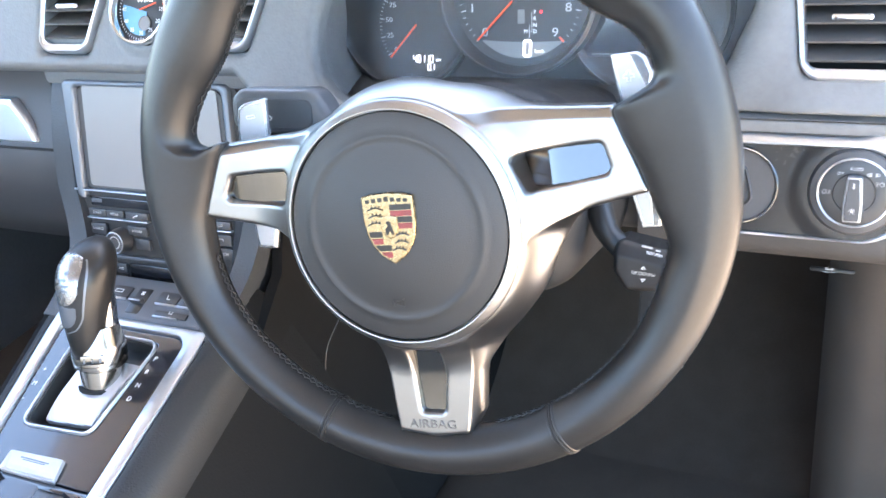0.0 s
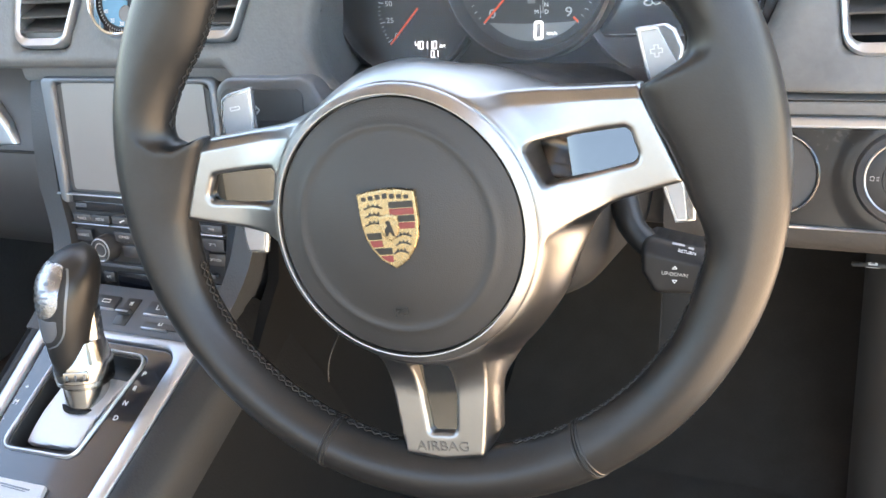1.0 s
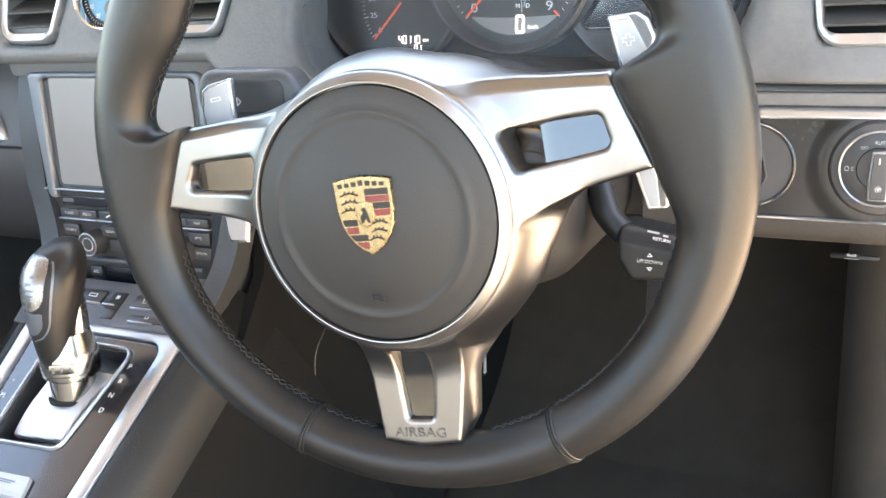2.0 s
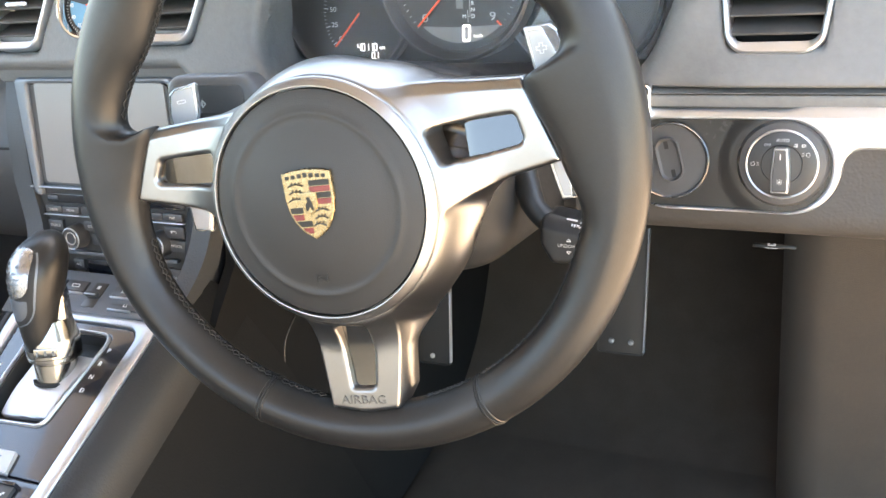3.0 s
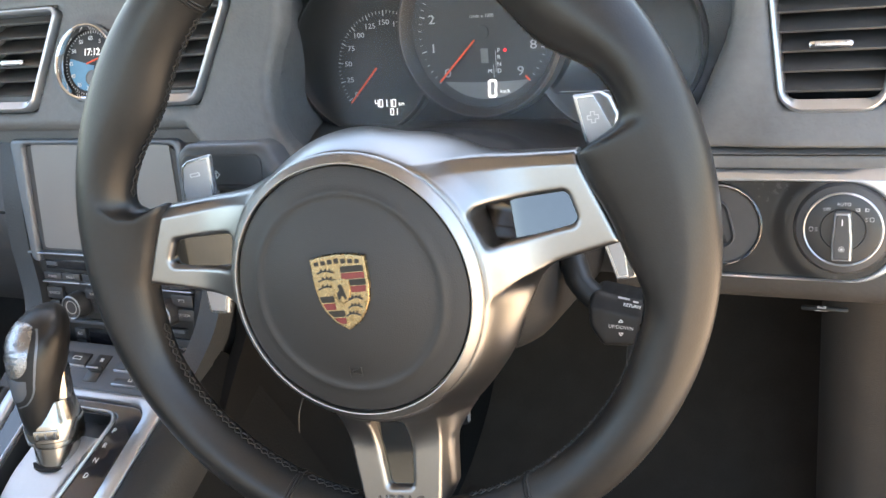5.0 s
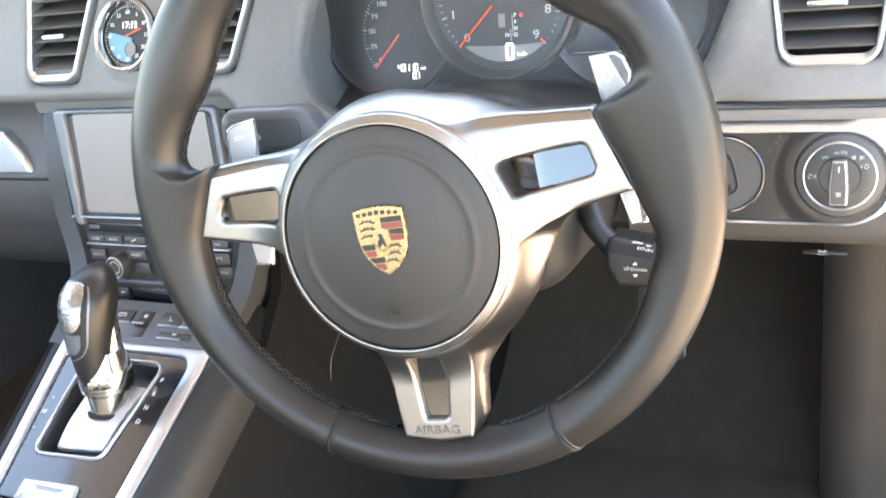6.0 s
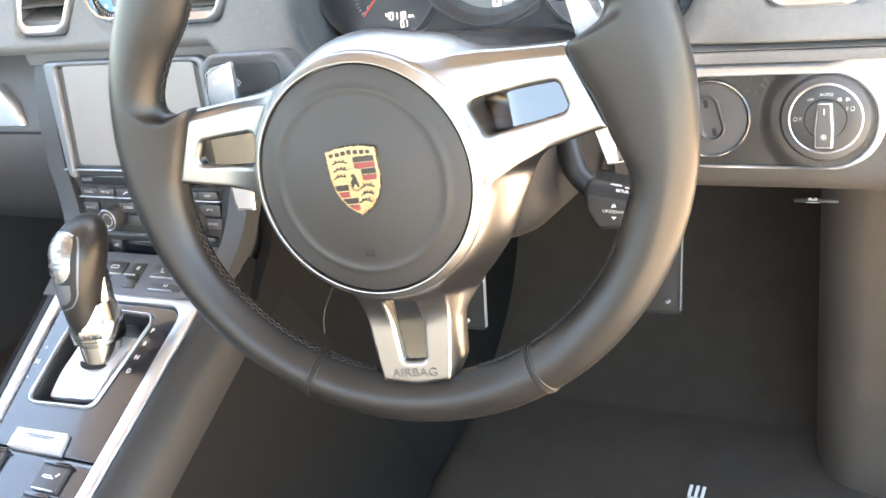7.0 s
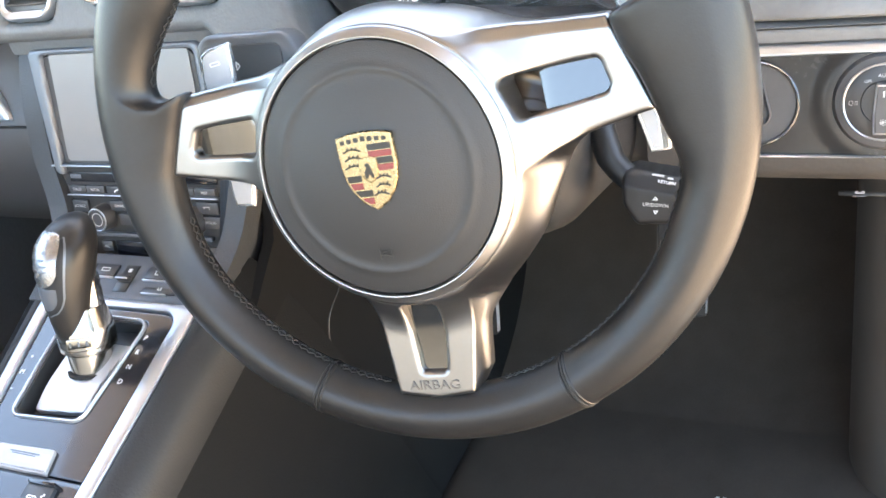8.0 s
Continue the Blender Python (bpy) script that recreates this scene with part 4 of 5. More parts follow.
# passenger's strip and dashboard
on_dash("passenger_strip", plate(lambda u, v: s_poly(u, v, [(-1.25, -0.0150), (-0.7130, -0.0130), (-0.7270, 0.010), (-0.7440, 0.0285), (-1.25, 0.0325)], 0.001), (-1.26, -0.705, -0.020, 0.036), 0.003, 0.008, -0.008, e=0.004), DL, TRIM, "silver trim strip")
on_dash("strip_groove", rbox(-1.25, -0.690, -0.0195, -0.0170, -0.004, 0.0085, 0.0006), DL, BLANK)
pass_prof = smooth_line([(0.185, 0.628), (0.195, 0.60), (0.197, 0.575), (0.186, 0.545), (0.175, 0.525), (0.170, 0.50), (0.175, 0.47), (0.20, 0.42), (0.26, 0.37), (0.36, 0.34)], 5)
on_dash("passenger_panel", extrude(pass_prof + [(0.42, 0.36), (0.36, 0.60)], -1.08, -0.476, 2, True), Matrix.Identity(4), PLASTIC, "dark lower dashboard on the passenger's side")
def drawn_in(geo, way):
    """Leans the lower end of a wing inwards, to run into the console's edge."""
    return [(x + way * 0.024 * min(1.0, max(0.0, (0.50 - z) / 0.09)), y, z) for x, y, z in geo[0]], geo[1]


for x0, x1, way in ((-0.460, -0.438, 1), (-0.242, -0.222, -1)):
    wing = smooth_line([(0.205, 0.61), (0.187, 0.59), (0.166, 0.545), (0.150, 0.49), (0.132, 0.45), (0.104, 0.427), (0.070, 0.412)], 5)
    on_dash("stack_wing", drawn_in(extrude(wing + [(0.080, 0.390), (0.116, 0.402), (0.150, 0.430), (0.170, 0.475), (0.188, 0.54), (0.21, 0.58), (0.23, 0.60)], x0, x1, 2, True), way), Matrix.Identity(4), WING, "dark padded edge of the centre stack")


# ---- vents ----
def vent(m, cu, lean, w0, w1, label, v0=-0.002, v1=0.081):
    v = thing("air_vent", m @ Matrix.Translation((cu, 0, 0)), label, "air vent", "dashboard air vents")
    path = rounded([(-w0, v0), (w0, v0), (w1 + lean, v1), (-w1 + lean, v1)], [0.015, 0.015, 0.007, 0.007], 12)
    wide = lambda a, b: 0.0037 + 0.0038 * max(0.0, -b) ** 2
    part("frame", band(path, lambda a, b: [(0.0004, -0.006), (0.0004, 0.0022), (-0.0002, 0.0034), (-0.0012, 0.0040), (-0.0020, 0.0037), (-wide(a, b) + 0.0002, 0.0014), (-wide(a, b), 0.0004), (-wide(a, b), -0.014)]), TRIM, v, "silver frame", angle=50)
    shp = lambda a, b: vent_shape(a, b, 0.0, -0.002, w0, w1, lean, v0, v1)
    part("duct", plate(shp, (-0.06, 0.065, -0.012, 0.086), 0.004, -0.022, -0.034), BLANK, v)
    for i in range(7):
        b = v0 + 0.0125 + 0.0118 * i
        f = (b - v0) / (v1 - v0)
        hw = w0 + (w1 - w0) * f - 0.0030
        blade = [rbox(-hw, hw, -0.0010, 0.0008, -0.0205, 0.0003, 0.0006, 2)]
        bow = [[(x, y + 0.0012 * (1 - (x / hw) ** 2), z) for x, y, z in blade[0][0]], blade[0][1]]
        part("slat", moved(bow, pose(lean * f, b, 0, 40, 0, 0)), SLAT, v)
    kx, kb = lean * 0.42 - 0.002, v0 + 0.0158 + 0.0118 * 2
    part("slider", rbox(kx - 0.0125, kx + 0.0125, kb - 0.0022, kb + 0.0024, -0.002, 0.0042, 0.0020, 3), CHROME, v, "chrome vent slider")
    part("slider_grip", join(*[rbox(kx - 0.0085 + 0.0012 * i, kx - 0.0081 + 0.0012 * i, kb - 0.0012, kb + 0.0014, 0.0038, 0.0044, 0) for i in range(15)]), TRIM, v)
    return v


vent(DC, VL, 0.012, 0.0270, 0.0400, "silver-framed air vent beside the dashboard clock")
vent(DC, VM, 0.012, 0.0270, 0.0400, "silver-framed air vent beside the dashboard clock", 0.001)
vent(DR, -0.001, 0.0, 0.0290, 0.0403, "silver-framed air vent above the light switch", -0.007, 0.080)

# ---- clock between the centre vents ----
clock = thing("dashboard_clock", DC @ Matrix.Translation((CLOCK[0], CLOCK[1], 0.0)), "round stopwatch clock with a chrome ring and digits", "clock")
part("case", lathe([(0.0292, -0.02), (0.0292, 0.008), (0.0265, 0.008), (0.0260, 0.003), (0, 0.003)], 64), FACE, clock)
part("ring", lathe([(0.0302, 0.004), (0.0302, 0.0098), (0.0296, 0.0110), (0.0286, 0.0114), (0.0272, 0.0104), (0.0260, 0.006)], 64), CHROME, clock, "chrome ring")
part("blue_field", plate(lambda u, v: np.maximum(s_circ(u, v, 0, 0, 0.0215), np.maximum(v + 0.001 + 0.25 * u, u - 0.004)), (-0.022, 0.006, -0.022, 0.008), 0.001, 0.0036, 0.003), BLUE, clock)
for i, t in enumerate(("60", "5", "10", "15", "20", "25", "30", "35", "40", "45", "50", "55")):
    a = radians(90 - 30 * i)
    words(t, 0.0046, WHITE, clock, (0.0195 * math.cos(a), 0.0195 * math.sin(a), 0.0040), "figure")
bars("scale", [(0.0245 * math.cos(radians(6 * i)), 0.0245 * math.sin(radians(6 * i)), 0.0013 if i % 5 == 0 else 0.0008, 0.0002, 6 * i) for i in range(60)], 0.0036, WHITE, clock)
words("17:12", 0.0078, LIT, clock, (0.002, 0.0085, 0.0042), "time_figures")
part("needle", moved(rbox(-0.002, 0.016, -0.0006, 0.0006, 0.0050, 0.0058, 0.0002, 1), pose(0, 0, 0, 0, 0, 18)), NEEDLE, clock, "red needle")
part("small_dial", lathe([(0.0062, 0.0038), (0.0060, 0.0046), (0.0054, 0.0040), (0, 0.0040)], 32, (0.003, -0.0115)), LCD, clock)
hazard = thing("switch_bar", DC @ Matrix.Translation((0.020, 0.088, -0.004)), "dark switch bar with a hazard triangle", "switch")
part("body", rbox(-0.034, 0.034, -0.011, 0.014, -0.01, 0.003, 0.002), PANEL_GREY, hazard)
part("triangle", plate(lambda u, v: s_cut(s_poly(u, v, [(-0.021, -0.004), (-0.012, -0.004), (-0.0165, 0.004)], 0.0003), s_poly(u, v, [(-0.0185, -0.0025), (-0.0145, -0.0025), (-0.0165, 0.0012)])), (-0.023, -0.010, -0.006, 0.006), 0.0005, 0.0036, 0.0028), RED, hazard, "red triangle")

# ---- light switch and ignition ----
LS = DL @ Matrix.Translation((0.0076, -0.0080, 0.0))
light = thing("light_switch", LS, "round black light switch with a chrome-edged knob", "switch")
part("collar", lathe([(0.0300, -0.004), (0.0290, 0.004), (0.0265, 0.0075), (0.0225, 0.0085), (0.0220, 0.006)], 72), PLASTIC, light)
part("disc", lathe([(0.0223, 0.0), (0.0223, 0.0085), (0.0205, 0.0092), (0.0130, 0.0092), (0.0126, 0.0088), (0.0122, 0.0094), (0, 0.0094)], 72), SATIN_BLACK, light)
part("ring", lathe([(0.0228, 0.0080), (0.0226, 0.0093), (0.0220, 0.0098), (0.0214, 0.0094), (0.0212, 0.0086)], 72), TRIM, light, "thin chrome ring")
knob_shape = lambda u, v, g=0.0: s_poly(u, v, [(-0.0034, 0.0105), (0.0034, 0.0105), (0.0048, -0.006), (0.0045, -0.0165), (-0.0045, -0.0165), (-0.0048, -0.006)], 0.001 + g)
part("knob_edge", plate(lambda u, v: knob_shape(u, v), (-0.008, 0.008, -0.020, 0.014), 0.0006, 0.0170, 0.009, e=0.0012), TRIM, light, "chrome knob edge")
part("knob", plate(lambda u, v: knob_shape(u, v, -0.0011), (-0.008, 0.008, -0.020, 0.014), 0.0006, 0.0176, 0.012, e=0.0006), PLASTIC, light)
bars("knob_mark", [(0, 0.0062, 0.0003, 0.0018, 0)], 0.0175, WHITE, light)
bars("lamp_sign", [(0.0015 * math.cos(radians(a)), -0.0100 + 0.0015 * math.sin(radians(a)), 0.0004, 0.00014, a) for a in range(0, 360, 45)] + [(0, -0.010, 0.0005, 0.0005, 0)], 0.0175, WHITE, light)
words("AUTO", 0.0029, GREY_PRINT, light, (0.0003, 0.0155, 0.0096))
words("OFF", 0.0024, GREY_PRINT, light, (-0.0090, 0.0124, 0.0096))


def lamp_sign(x, y, flip):
    rows = [(x + flip * 0.0022, y + 0.0006 * k, 0.0008, 0.0001, 0) for k in (-1.6, 0, 1.6)]
    d = plate(lambda u, v: s_cut(s_box(u, v, x - flip * 0.0008, y, 0.0012, 0.0014, 0.0010), s_box(u, v, x - flip * 0.0008, y, 0.00095, 0.00115, 0.0008)), (x - 0.003, x + 0.003, y - 0.002, y + 0.002), 0.00015, 0.0096, 0.0090)
    part("lamp_sign", d, GREY_PRINT, light)
    bars("lamp_rays", rows, 0.0093, GREY_PRINT, light)


lamp_sign(-0.0170, 0.0, 1)
lamp_sign(0.0150, 0.0066, -1)
bars("lamp_sign", [(0.0088, 0.0124, 0.0004, 0.0011, 0), (0.0122, 0.0124, 0.0004, 0.0011, 0), (0.0075, 0.0130, 0.0008, 0.0002, 20), (0.0135, 0.0130, 0.0008, 0.0002, -20), (0.0075, 0.0118, 0.0008, 0.0002, -20), (0.0135, 0.0118, 0.0008, 0.0002, 20)], 0.0093, GREY_PRINT, light)

ign = thing("ignition_switch", DL @ Matrix.Translation((-0.0648, -0.0085, 0.0)), "round black ignition switch with a chrome ring", "switch")
part("collar", lathe([(0.0258, -0.004), (0.0252, 0.0048), (0.0246, 0.0054), (0.0236, 0.0046), (0.0150, 0.0050), (0, 0.0050)], 72), PLASTIC, ign)
part("ring", lathe([(0.0262, 0.004), (0.0260, 0.0060), (0.0254, 0.0068), (0.0247, 0.0064), (0.0244, 0.0052)], 72), CHROME, ign, "chrome ring")
key_oval = lambda u, v, g=0.0: s_box(0.97 * u + 0.24 * v, 0.97 * v - 0.24 * u, 0.0, 0.001, 0.0082 + g, 0.0152 + g, 0.0078 + g)
slot = part("key_slot", plate(lambda u, v: key_oval(u, v), (-0.014, 0.014, -0.019, 0.020), 0.0006, lambda u, v: 0.0082 - 0.0022 * np.clip((-0.0008 - key_oval(u, v)) / 0.0012, 0, 1), 0.003, e=0.0008), PLASTIC, ign, "oval key grip")
bars("slot_line", [(-0.0028, 0.0105, 0.0014, 0.0026, 14), (0.0028, -0.0085, 0.0014, 0.0026, 14)], 0.0061, BLANK, slot)
button = part("button", lathe([(0.0036, 0.003), (0.0036, 0.0066), (0.0030, 0.0072), (0, 0.0072)], 24, (-0.0165, -0.0085)), PLASTIC, ign)
part("button_ring", lathe([(0.0044, 0.004), (0.0044, 0.0064), (0.0040, 0.0068), (0.0036, 0.0064)], 24, (-0.0165, -0.0085)), TRIM, button)
hook = thing("bonnet_release", pose(0.2100, 0.262, 0.4220, 60, 0, 0), "black release lever with a printed white sign", "release lever")
part("tab", rbox(-0.014, 0.018, -0.0010, 0.0024, -0.004, 0.001, 0.0010), STALK, hook)
bars("printed_sign", [(0.0, 0.0012, 0.0030, 0.0004, 0), (-0.0022, 0.0022, 0.0009, 0.0004, 20), (0.0022, 0.0022, 0.0009, 0.0004, -20), (0, -0.001, 0.0046, 0.0002, 0)], 0.0012, GREY_PRINT, hook)
on_dash("stack_flank", extrude([(0.222, 0.60), (0.200, 0.565), (0.190, 0.54), (0.174, 0.475), (0.154, 0.430), (0.117, 0.402), (0.09, 0.38), (0.09, 0.002), (0.80, 0.002), (0.80, 0.60)], -0.236, -0.2255, 2, True), Matrix.Identity(4), FLANK, "carpeted side of the centre stack, darkened as in shade")
clip = on_dash("strip_end", plate(lambda u, v: s_cut(s_box(u, v, 0, 0, 0.0065, 0.0115, 0.005), s_box(u, v, 0.001, 0.001, 0.0025, 0.0045, 0.002)), (-0.008, 0.008, -0.013, 0.013), 0.0008, 0.004, -0.004, e=0.002), Matrix.Translation((0.1365, 0.188, 0.5725)), CHROME, "small chrome end piece")
clip.matrix_basis = BASE @ basis((0.1365, 0.188, 0.5725), 0.28)
# dark filling between the centre panel and the radio
on_dash("stack_filler", rbox(-0.4570, -0.2225, 0.177, 0.215, 0.590, 0.635, 0.004), Matrix.Identity(4), DASH)
cheek = smooth_line([(0.203, 0.618), (0.204, 0.60), (0.205, 0.58), (0.206, 0.55), (0.206, 0.49)], 5)
on_dash("stack_cheek", extrude(cheek + [(0.23, 0.49), (0.23, 0.628)], -0.2215, -0.178, 2, True), Matrix.Identity(4), DASH, "dark grained panel between stack and column")
part("seam", moved(sweep(smooth_line([(-0.2252, 0.240, 0.350), (-0.2252, 0.2136, 0.337), (-0.2252, 0.193, 0.3266), (-0.2252, 0.1834, 0.3136), (-0.2252, 0.1782, 0.292), (-0.2252, 0.1782, 0.255), (-0.2252, 0.180, 0.18)], 5), 0.0007, 6), BASE), SATIN_BLACK, dash, "thin pale seam on the side of the stack")

# ---- centre stack: display unit, radio keys, climate panel ----
radio = thing("infotainment_unit", ST, "black radio unit with a blank grey display", "radio")
part("fascia", plate(lambda u, v: s_poly(u, v, [(-0.0985, -0.145), (0.0955, -0.145), (0.0955, 0.052), (-0.0955, 0.052)], 0.001), (-0.10, 0.10, -0.15, 0.056), 0.004, 0.0, -0.03), SATIN_BLACK, radio)
bez = lambda u, v: s_poly(u, v, [(-0.0880, -0.046), (0.0865, -0.046), (0.0850, 0.0505), (-0.0880, 0.0505)], 0.0060)
hole = lambda u, v: s_poly(u, v, [(-0.0805, -0.062), (0.0790, -0.062), (0.0790, 0.0465), (-0.0745, 0.0465)], 0.0050)
part("bezel", plate(lambda u, v: np.maximum(s_cut(bez(u, v), hole(u, v)), -0.0535 - v), (-0.106, 0.098, -0.06, 0.058), 0.0015, 0.0060, -0.002, e=0.0028), TRIM_DARK, radio, "grey metallic display surround")
part("surround", plate(lambda u, v: s_box(u, v, -0.0005, 0.004, 0.082, 0.0455, 0.002), (-0.086, 0.086, -0.046, 0.052), 0.004, 0.0016, 0.0), PLASTIC, radio)
part("display", plate(lambda u, v: s_poly(u, v, [(-0.0770, -0.0388), (0.0770, -0.0388), (0.0765, 0.0505), (-0.0715, 0.0505)], 0.0008), (-0.083, 0.083, -0.042, 0.052), 0.004, 0.0026, 0.001), SCREEN, radio, "blank grey display glass")
part("silver_line", rbox(-0.0975, 0.0905, -0.0447, -0.0431, 0.0, 0.0055, 0.0006), TRIM, radio, "thin silver line")
part("disc_slot", rbox(-0.083, 0.080, -0.0590, -0.0505, 0.0, 0.0012, 0.0008), GLOSS, radio)
part("disc_label", rbox(-0.0815, -0.0690, -0.0560, -0.0525, 0.0, 0.0018, 0.0003), PANEL_GREY, radio)


def key(name, x0, x1, y0, y1, text="", size=0.0034, mat=KEYCAP, z=0.0035, parent=radio, ink=GREY_PRINT):
    k = part(name, rbox(x0, x1, y0, y1, 0.0, z, 0.0008), mat, parent)
    if text:
        words(text, size, ink, k, ((x0 + x1) / 2, (y0 + y1) / 2, z + 0.0001))
    return k


for x0, x1, t in ((-0.0852, -0.0645, "TUNER"), (-0.0640, -0.0433, "MEDIA"), (-0.0405, -0.0150, ""), (0.0110, 0.0330, ""), (0.0335, 0.0555, ""), (0.0560, 0.0775, "MAP")):
    key("radio_key", x0, x1, -0.0690, -0.0618, t, ink=GREY_PRINT)
bars("handset_sign", [(-0.0285, -0.0652, 0.0022, 0.0005, 20), (-0.0307, -0.0664, 0.0007, 0.0007, 20), (-0.0264, -0.0644, 0.0007, 0.0007, 20)], 0.0036, WHITE, radio)
part("silver_line", rbox(-0.0868, -0.0430, -0.0708, -0.0695, 0.0, 0.0050, 0.0005), TRIM, radio)
part("silver_line", rbox(-0.0415, -0.0143, -0.0708, -0.0695, 0.0, 0.0050, 0.0005), TRIM, radio)
part("silver_line", rbox(0.0110, 0.0790, -0.0708, -0.0695, 0.0, 0.0050, 0.0005), TRIM, radio)
for x0, x1, y0, y1, t in ((-0.0852, -0.0665, -0.0860, -0.0755, "SOURCE"), (-0.0400, -0.0180, -0.0840, -0.0750, "SOUND"), (-0.0330, -0.0160, -0.0970, -0.0868, ""), (-0.0852, -0.0720, -0.0975, -0.0880, ""), (0.0560, 0.0775, -0.0840, -0.0735, ""), (0.0560, 0.0775, -0.0965, -0.0860, "OPTION"), (0.0100, 0.0270, -0.0840, -0.0750, "INFO"), (0.0100, 0.0270, -0.0970, -0.0868, "")):
    key("radio_key", x0, x1, y0, y1, t)
bars("return_sign", [(0.066, -0.0775, 0.003, 0.0003, 0), (0.0640, -0.0785, 0.0012, 0.0003, 45), (0.0690, -0.0785, 0.0003, 0.0012, 0)], 0.0036, GREY_PRINT, radio)
for kx in (-0.0502, 0.0495):
    kn = part("rotary_knob", lathe([(0.0118, 0.0), (0.0112, 0.010), (0.0104, 0.0120), (0.0088, 0.0125), (0.0080, 0.0118), (0, 0.0118)], 48, (kx, -0.0900)), KEYCAP, radio, "black rotary knob with a chrome ring")
    part("ring", lathe([(0.0106, 0.0112), (0.0103, 0.0126), (0.0098, 0.0129), (0.0093, 0.0124)], 48, (kx, -0.0900)), TRIM, kn)
    part("cap_ring", lathe([(0.0062, 0.0118), (0.0058, 0.0124), (0.0052, 0.0118)], 32, (kx, -0.0900)), GREY_PRINT, kn)
part("divider", rbox(-0.066, 0.066, -0.1075, -0.1040, 0.0, 0.0050, 0.001), PANEL_GREY, radio)
part("climate_display", rbox(-0.0455, 0.0450, -0.1325, -0.1120, 0.0, 0.0022, 0.0012), GLOSS, radio, "dark climate display")
for x in (-0.0545, 0.0515):
    for y, t in ((-0.1175, "A/C"), (-0.1280, "A/C")):
        k = key("climate_key", x - 0.0062, x + 0.0062, y - 0.0048, y + 0.0048, "" if x > 0 else t, 0.0036, ink=WHITE)
key("temperature_key", 0.0530, 0.0700, -0.1300, -0.1130, "TEMP", 0.0034, ink=WHITE)
part("key_bar", rbox(0.0510, 0.0600, -0.1210, -0.1196, 0.003, 0.0050, 0.0004), TRIM, radio)

# ---- centre console ----
console = thing("centre_console", CO, "rising centre console, black lacquer in a silver frame", "console")


def taper(y, a, b):
    """Half width a at y = 0.05 to b at y = -0.13."""
    return b + (a - b) * np.clip((y + 0.13) / 0.18, -1.2, 1.4)


def skew(v):
    """The console swings towards the driver as it comes back."""
    return 0.077 * (0.03 - v)


def black_round(u, v):
    u = u - skew(v)
    a, b = np.abs(u) - taper(v, 0.0680, 0.0555) - np.where(u > 0, 0.004, 0.0) + 0.014, v - 0.0440 + 0.014
    return np.hypot(np.maximum(a, 0), np.maximum(b, 0)) + np.minimum(np.maximum(a, b), 0) - 0.014


ring_shape = lambda u, v, g=0.0: s_poly(u, v, [(-0.0262, -0.0542), (0.0288, -0.0514), (0.0372, 0.0260), (-0.0332, 0.0260)], 0.0095 + g)


def frame_mesh():
    """The silver frame: from the rounded opening out to straight edges."""
    path = rounded([(-0.0423, -0.32), (0.0463, -0.32), (0.0716, 0.044), (-0.0676, 0.044)], [0.001, 0.001, 0.014, 0.014], 12)
    vs = []
    for (x, y), (a, b) in path:
        half = float(taper(np.array(y), 0.0785, 0.0635)) + (0.0095 if x > 0 else 0.002)
        t = (half - abs(x)) / max(abs(a), 1e-3)
        if b > 1e-3:
            t = min(t, (0.0515 - y) / b)
        elif abs(a) < 0.5:
            t = 0.004
        for f, z in ((0.0, -0.006), (0.0, 0.0036), (0.05, 0.0043), (0.11, 0.0046), (0.89, 0.0046), (0.95, 0.0043), (1.0, 0.0036), (1.0, -0.006)):
            vs.append((x + a * t * f + skew(y + b * t * f), y + b * t * f, z))
    n, k = len(path), 8
    return vs, [(i * k + j, ((i + 1) % n) * k + j, ((i + 1) % n) * k + j + 1, i * k + j + 1) for i in range(n) for j in range(k - 1)]


part("silver_frame", frame_mesh(), TRIM, console, "brushed silver frame", angle=50)
part("lacquer_panel", plate(lambda u, v: np.maximum(s_cut(black_round(u, v) + 0.0008, ring_shape(u, v, -0.0015)), -0.1030 - v), (-0.08, 0.085, -0.105, 0.048), 0.0012, 0.0020, -0.004, e=0.0012), GLOSS, console, "gloss black gear lever panel")
part("rear_panel", plate(lambda u, v: np.maximum(np.maximum(black_round(u, v) + 0.0008, v + 0.1042), -0.31 - v), (-0.08, 0.10, -0.32, -0.10), 0.003, 0.0020, -0.004, e=0.0012), GLOSS, console, "gloss black panel with keys")
part("gate_ring", band(rounded([(-0.0362, -0.0642), (0.0377, -0.0606), (0.0470, 0.0355), (-0.0430, 0.0355)], 0.0115, 10), [(0, 0), (0, 0.0036), (-0.0007, 0.0045), (-0.0016, 0.0045), (-0.0024, 0.0036), (-0.0026, -0.006)]), TRIM, console, "chrome ring round the gate")
part("gate_wall", plate(lambda u, v: s_cut(ring_shape(u, v, -0.0016), ring_shape(u, v, -0.0040)), (-0.05, 0.052, -0.07, 0.045), 0.0012, 0.0014, -0.020), SATIN_BLACK, console)
part("gate_floor", plate(lambda u, v: ring_shape(u, v, -0.0035), (-0.05, 0.052, -0.07, 0.045), 0.003, -0.014, -0.022), SATIN_BLACK, console)
part("gate_slide", plate(lambda u, v: s_poly(u, v, [(-0.0235, -0.0480), (0.0215, -0.0445), (0.0295, 0.0120), (-0.0215, 0.0120)], 0.003), (-0.036, 0.036, -0.056, 0.024), 0.0015, lambda u, v: -0.003 - 3.5 * (v + 0.014) ** 2, -0.013, e=0.001), SLIDE, console, "curved silver slide under the lever")
for i, t in enumerate("PRND"):
    words(t, 0.0062, WHITE, console, (0.0507, 0.0190 - 0.01345 * i, 0.0022), "gear_letter")
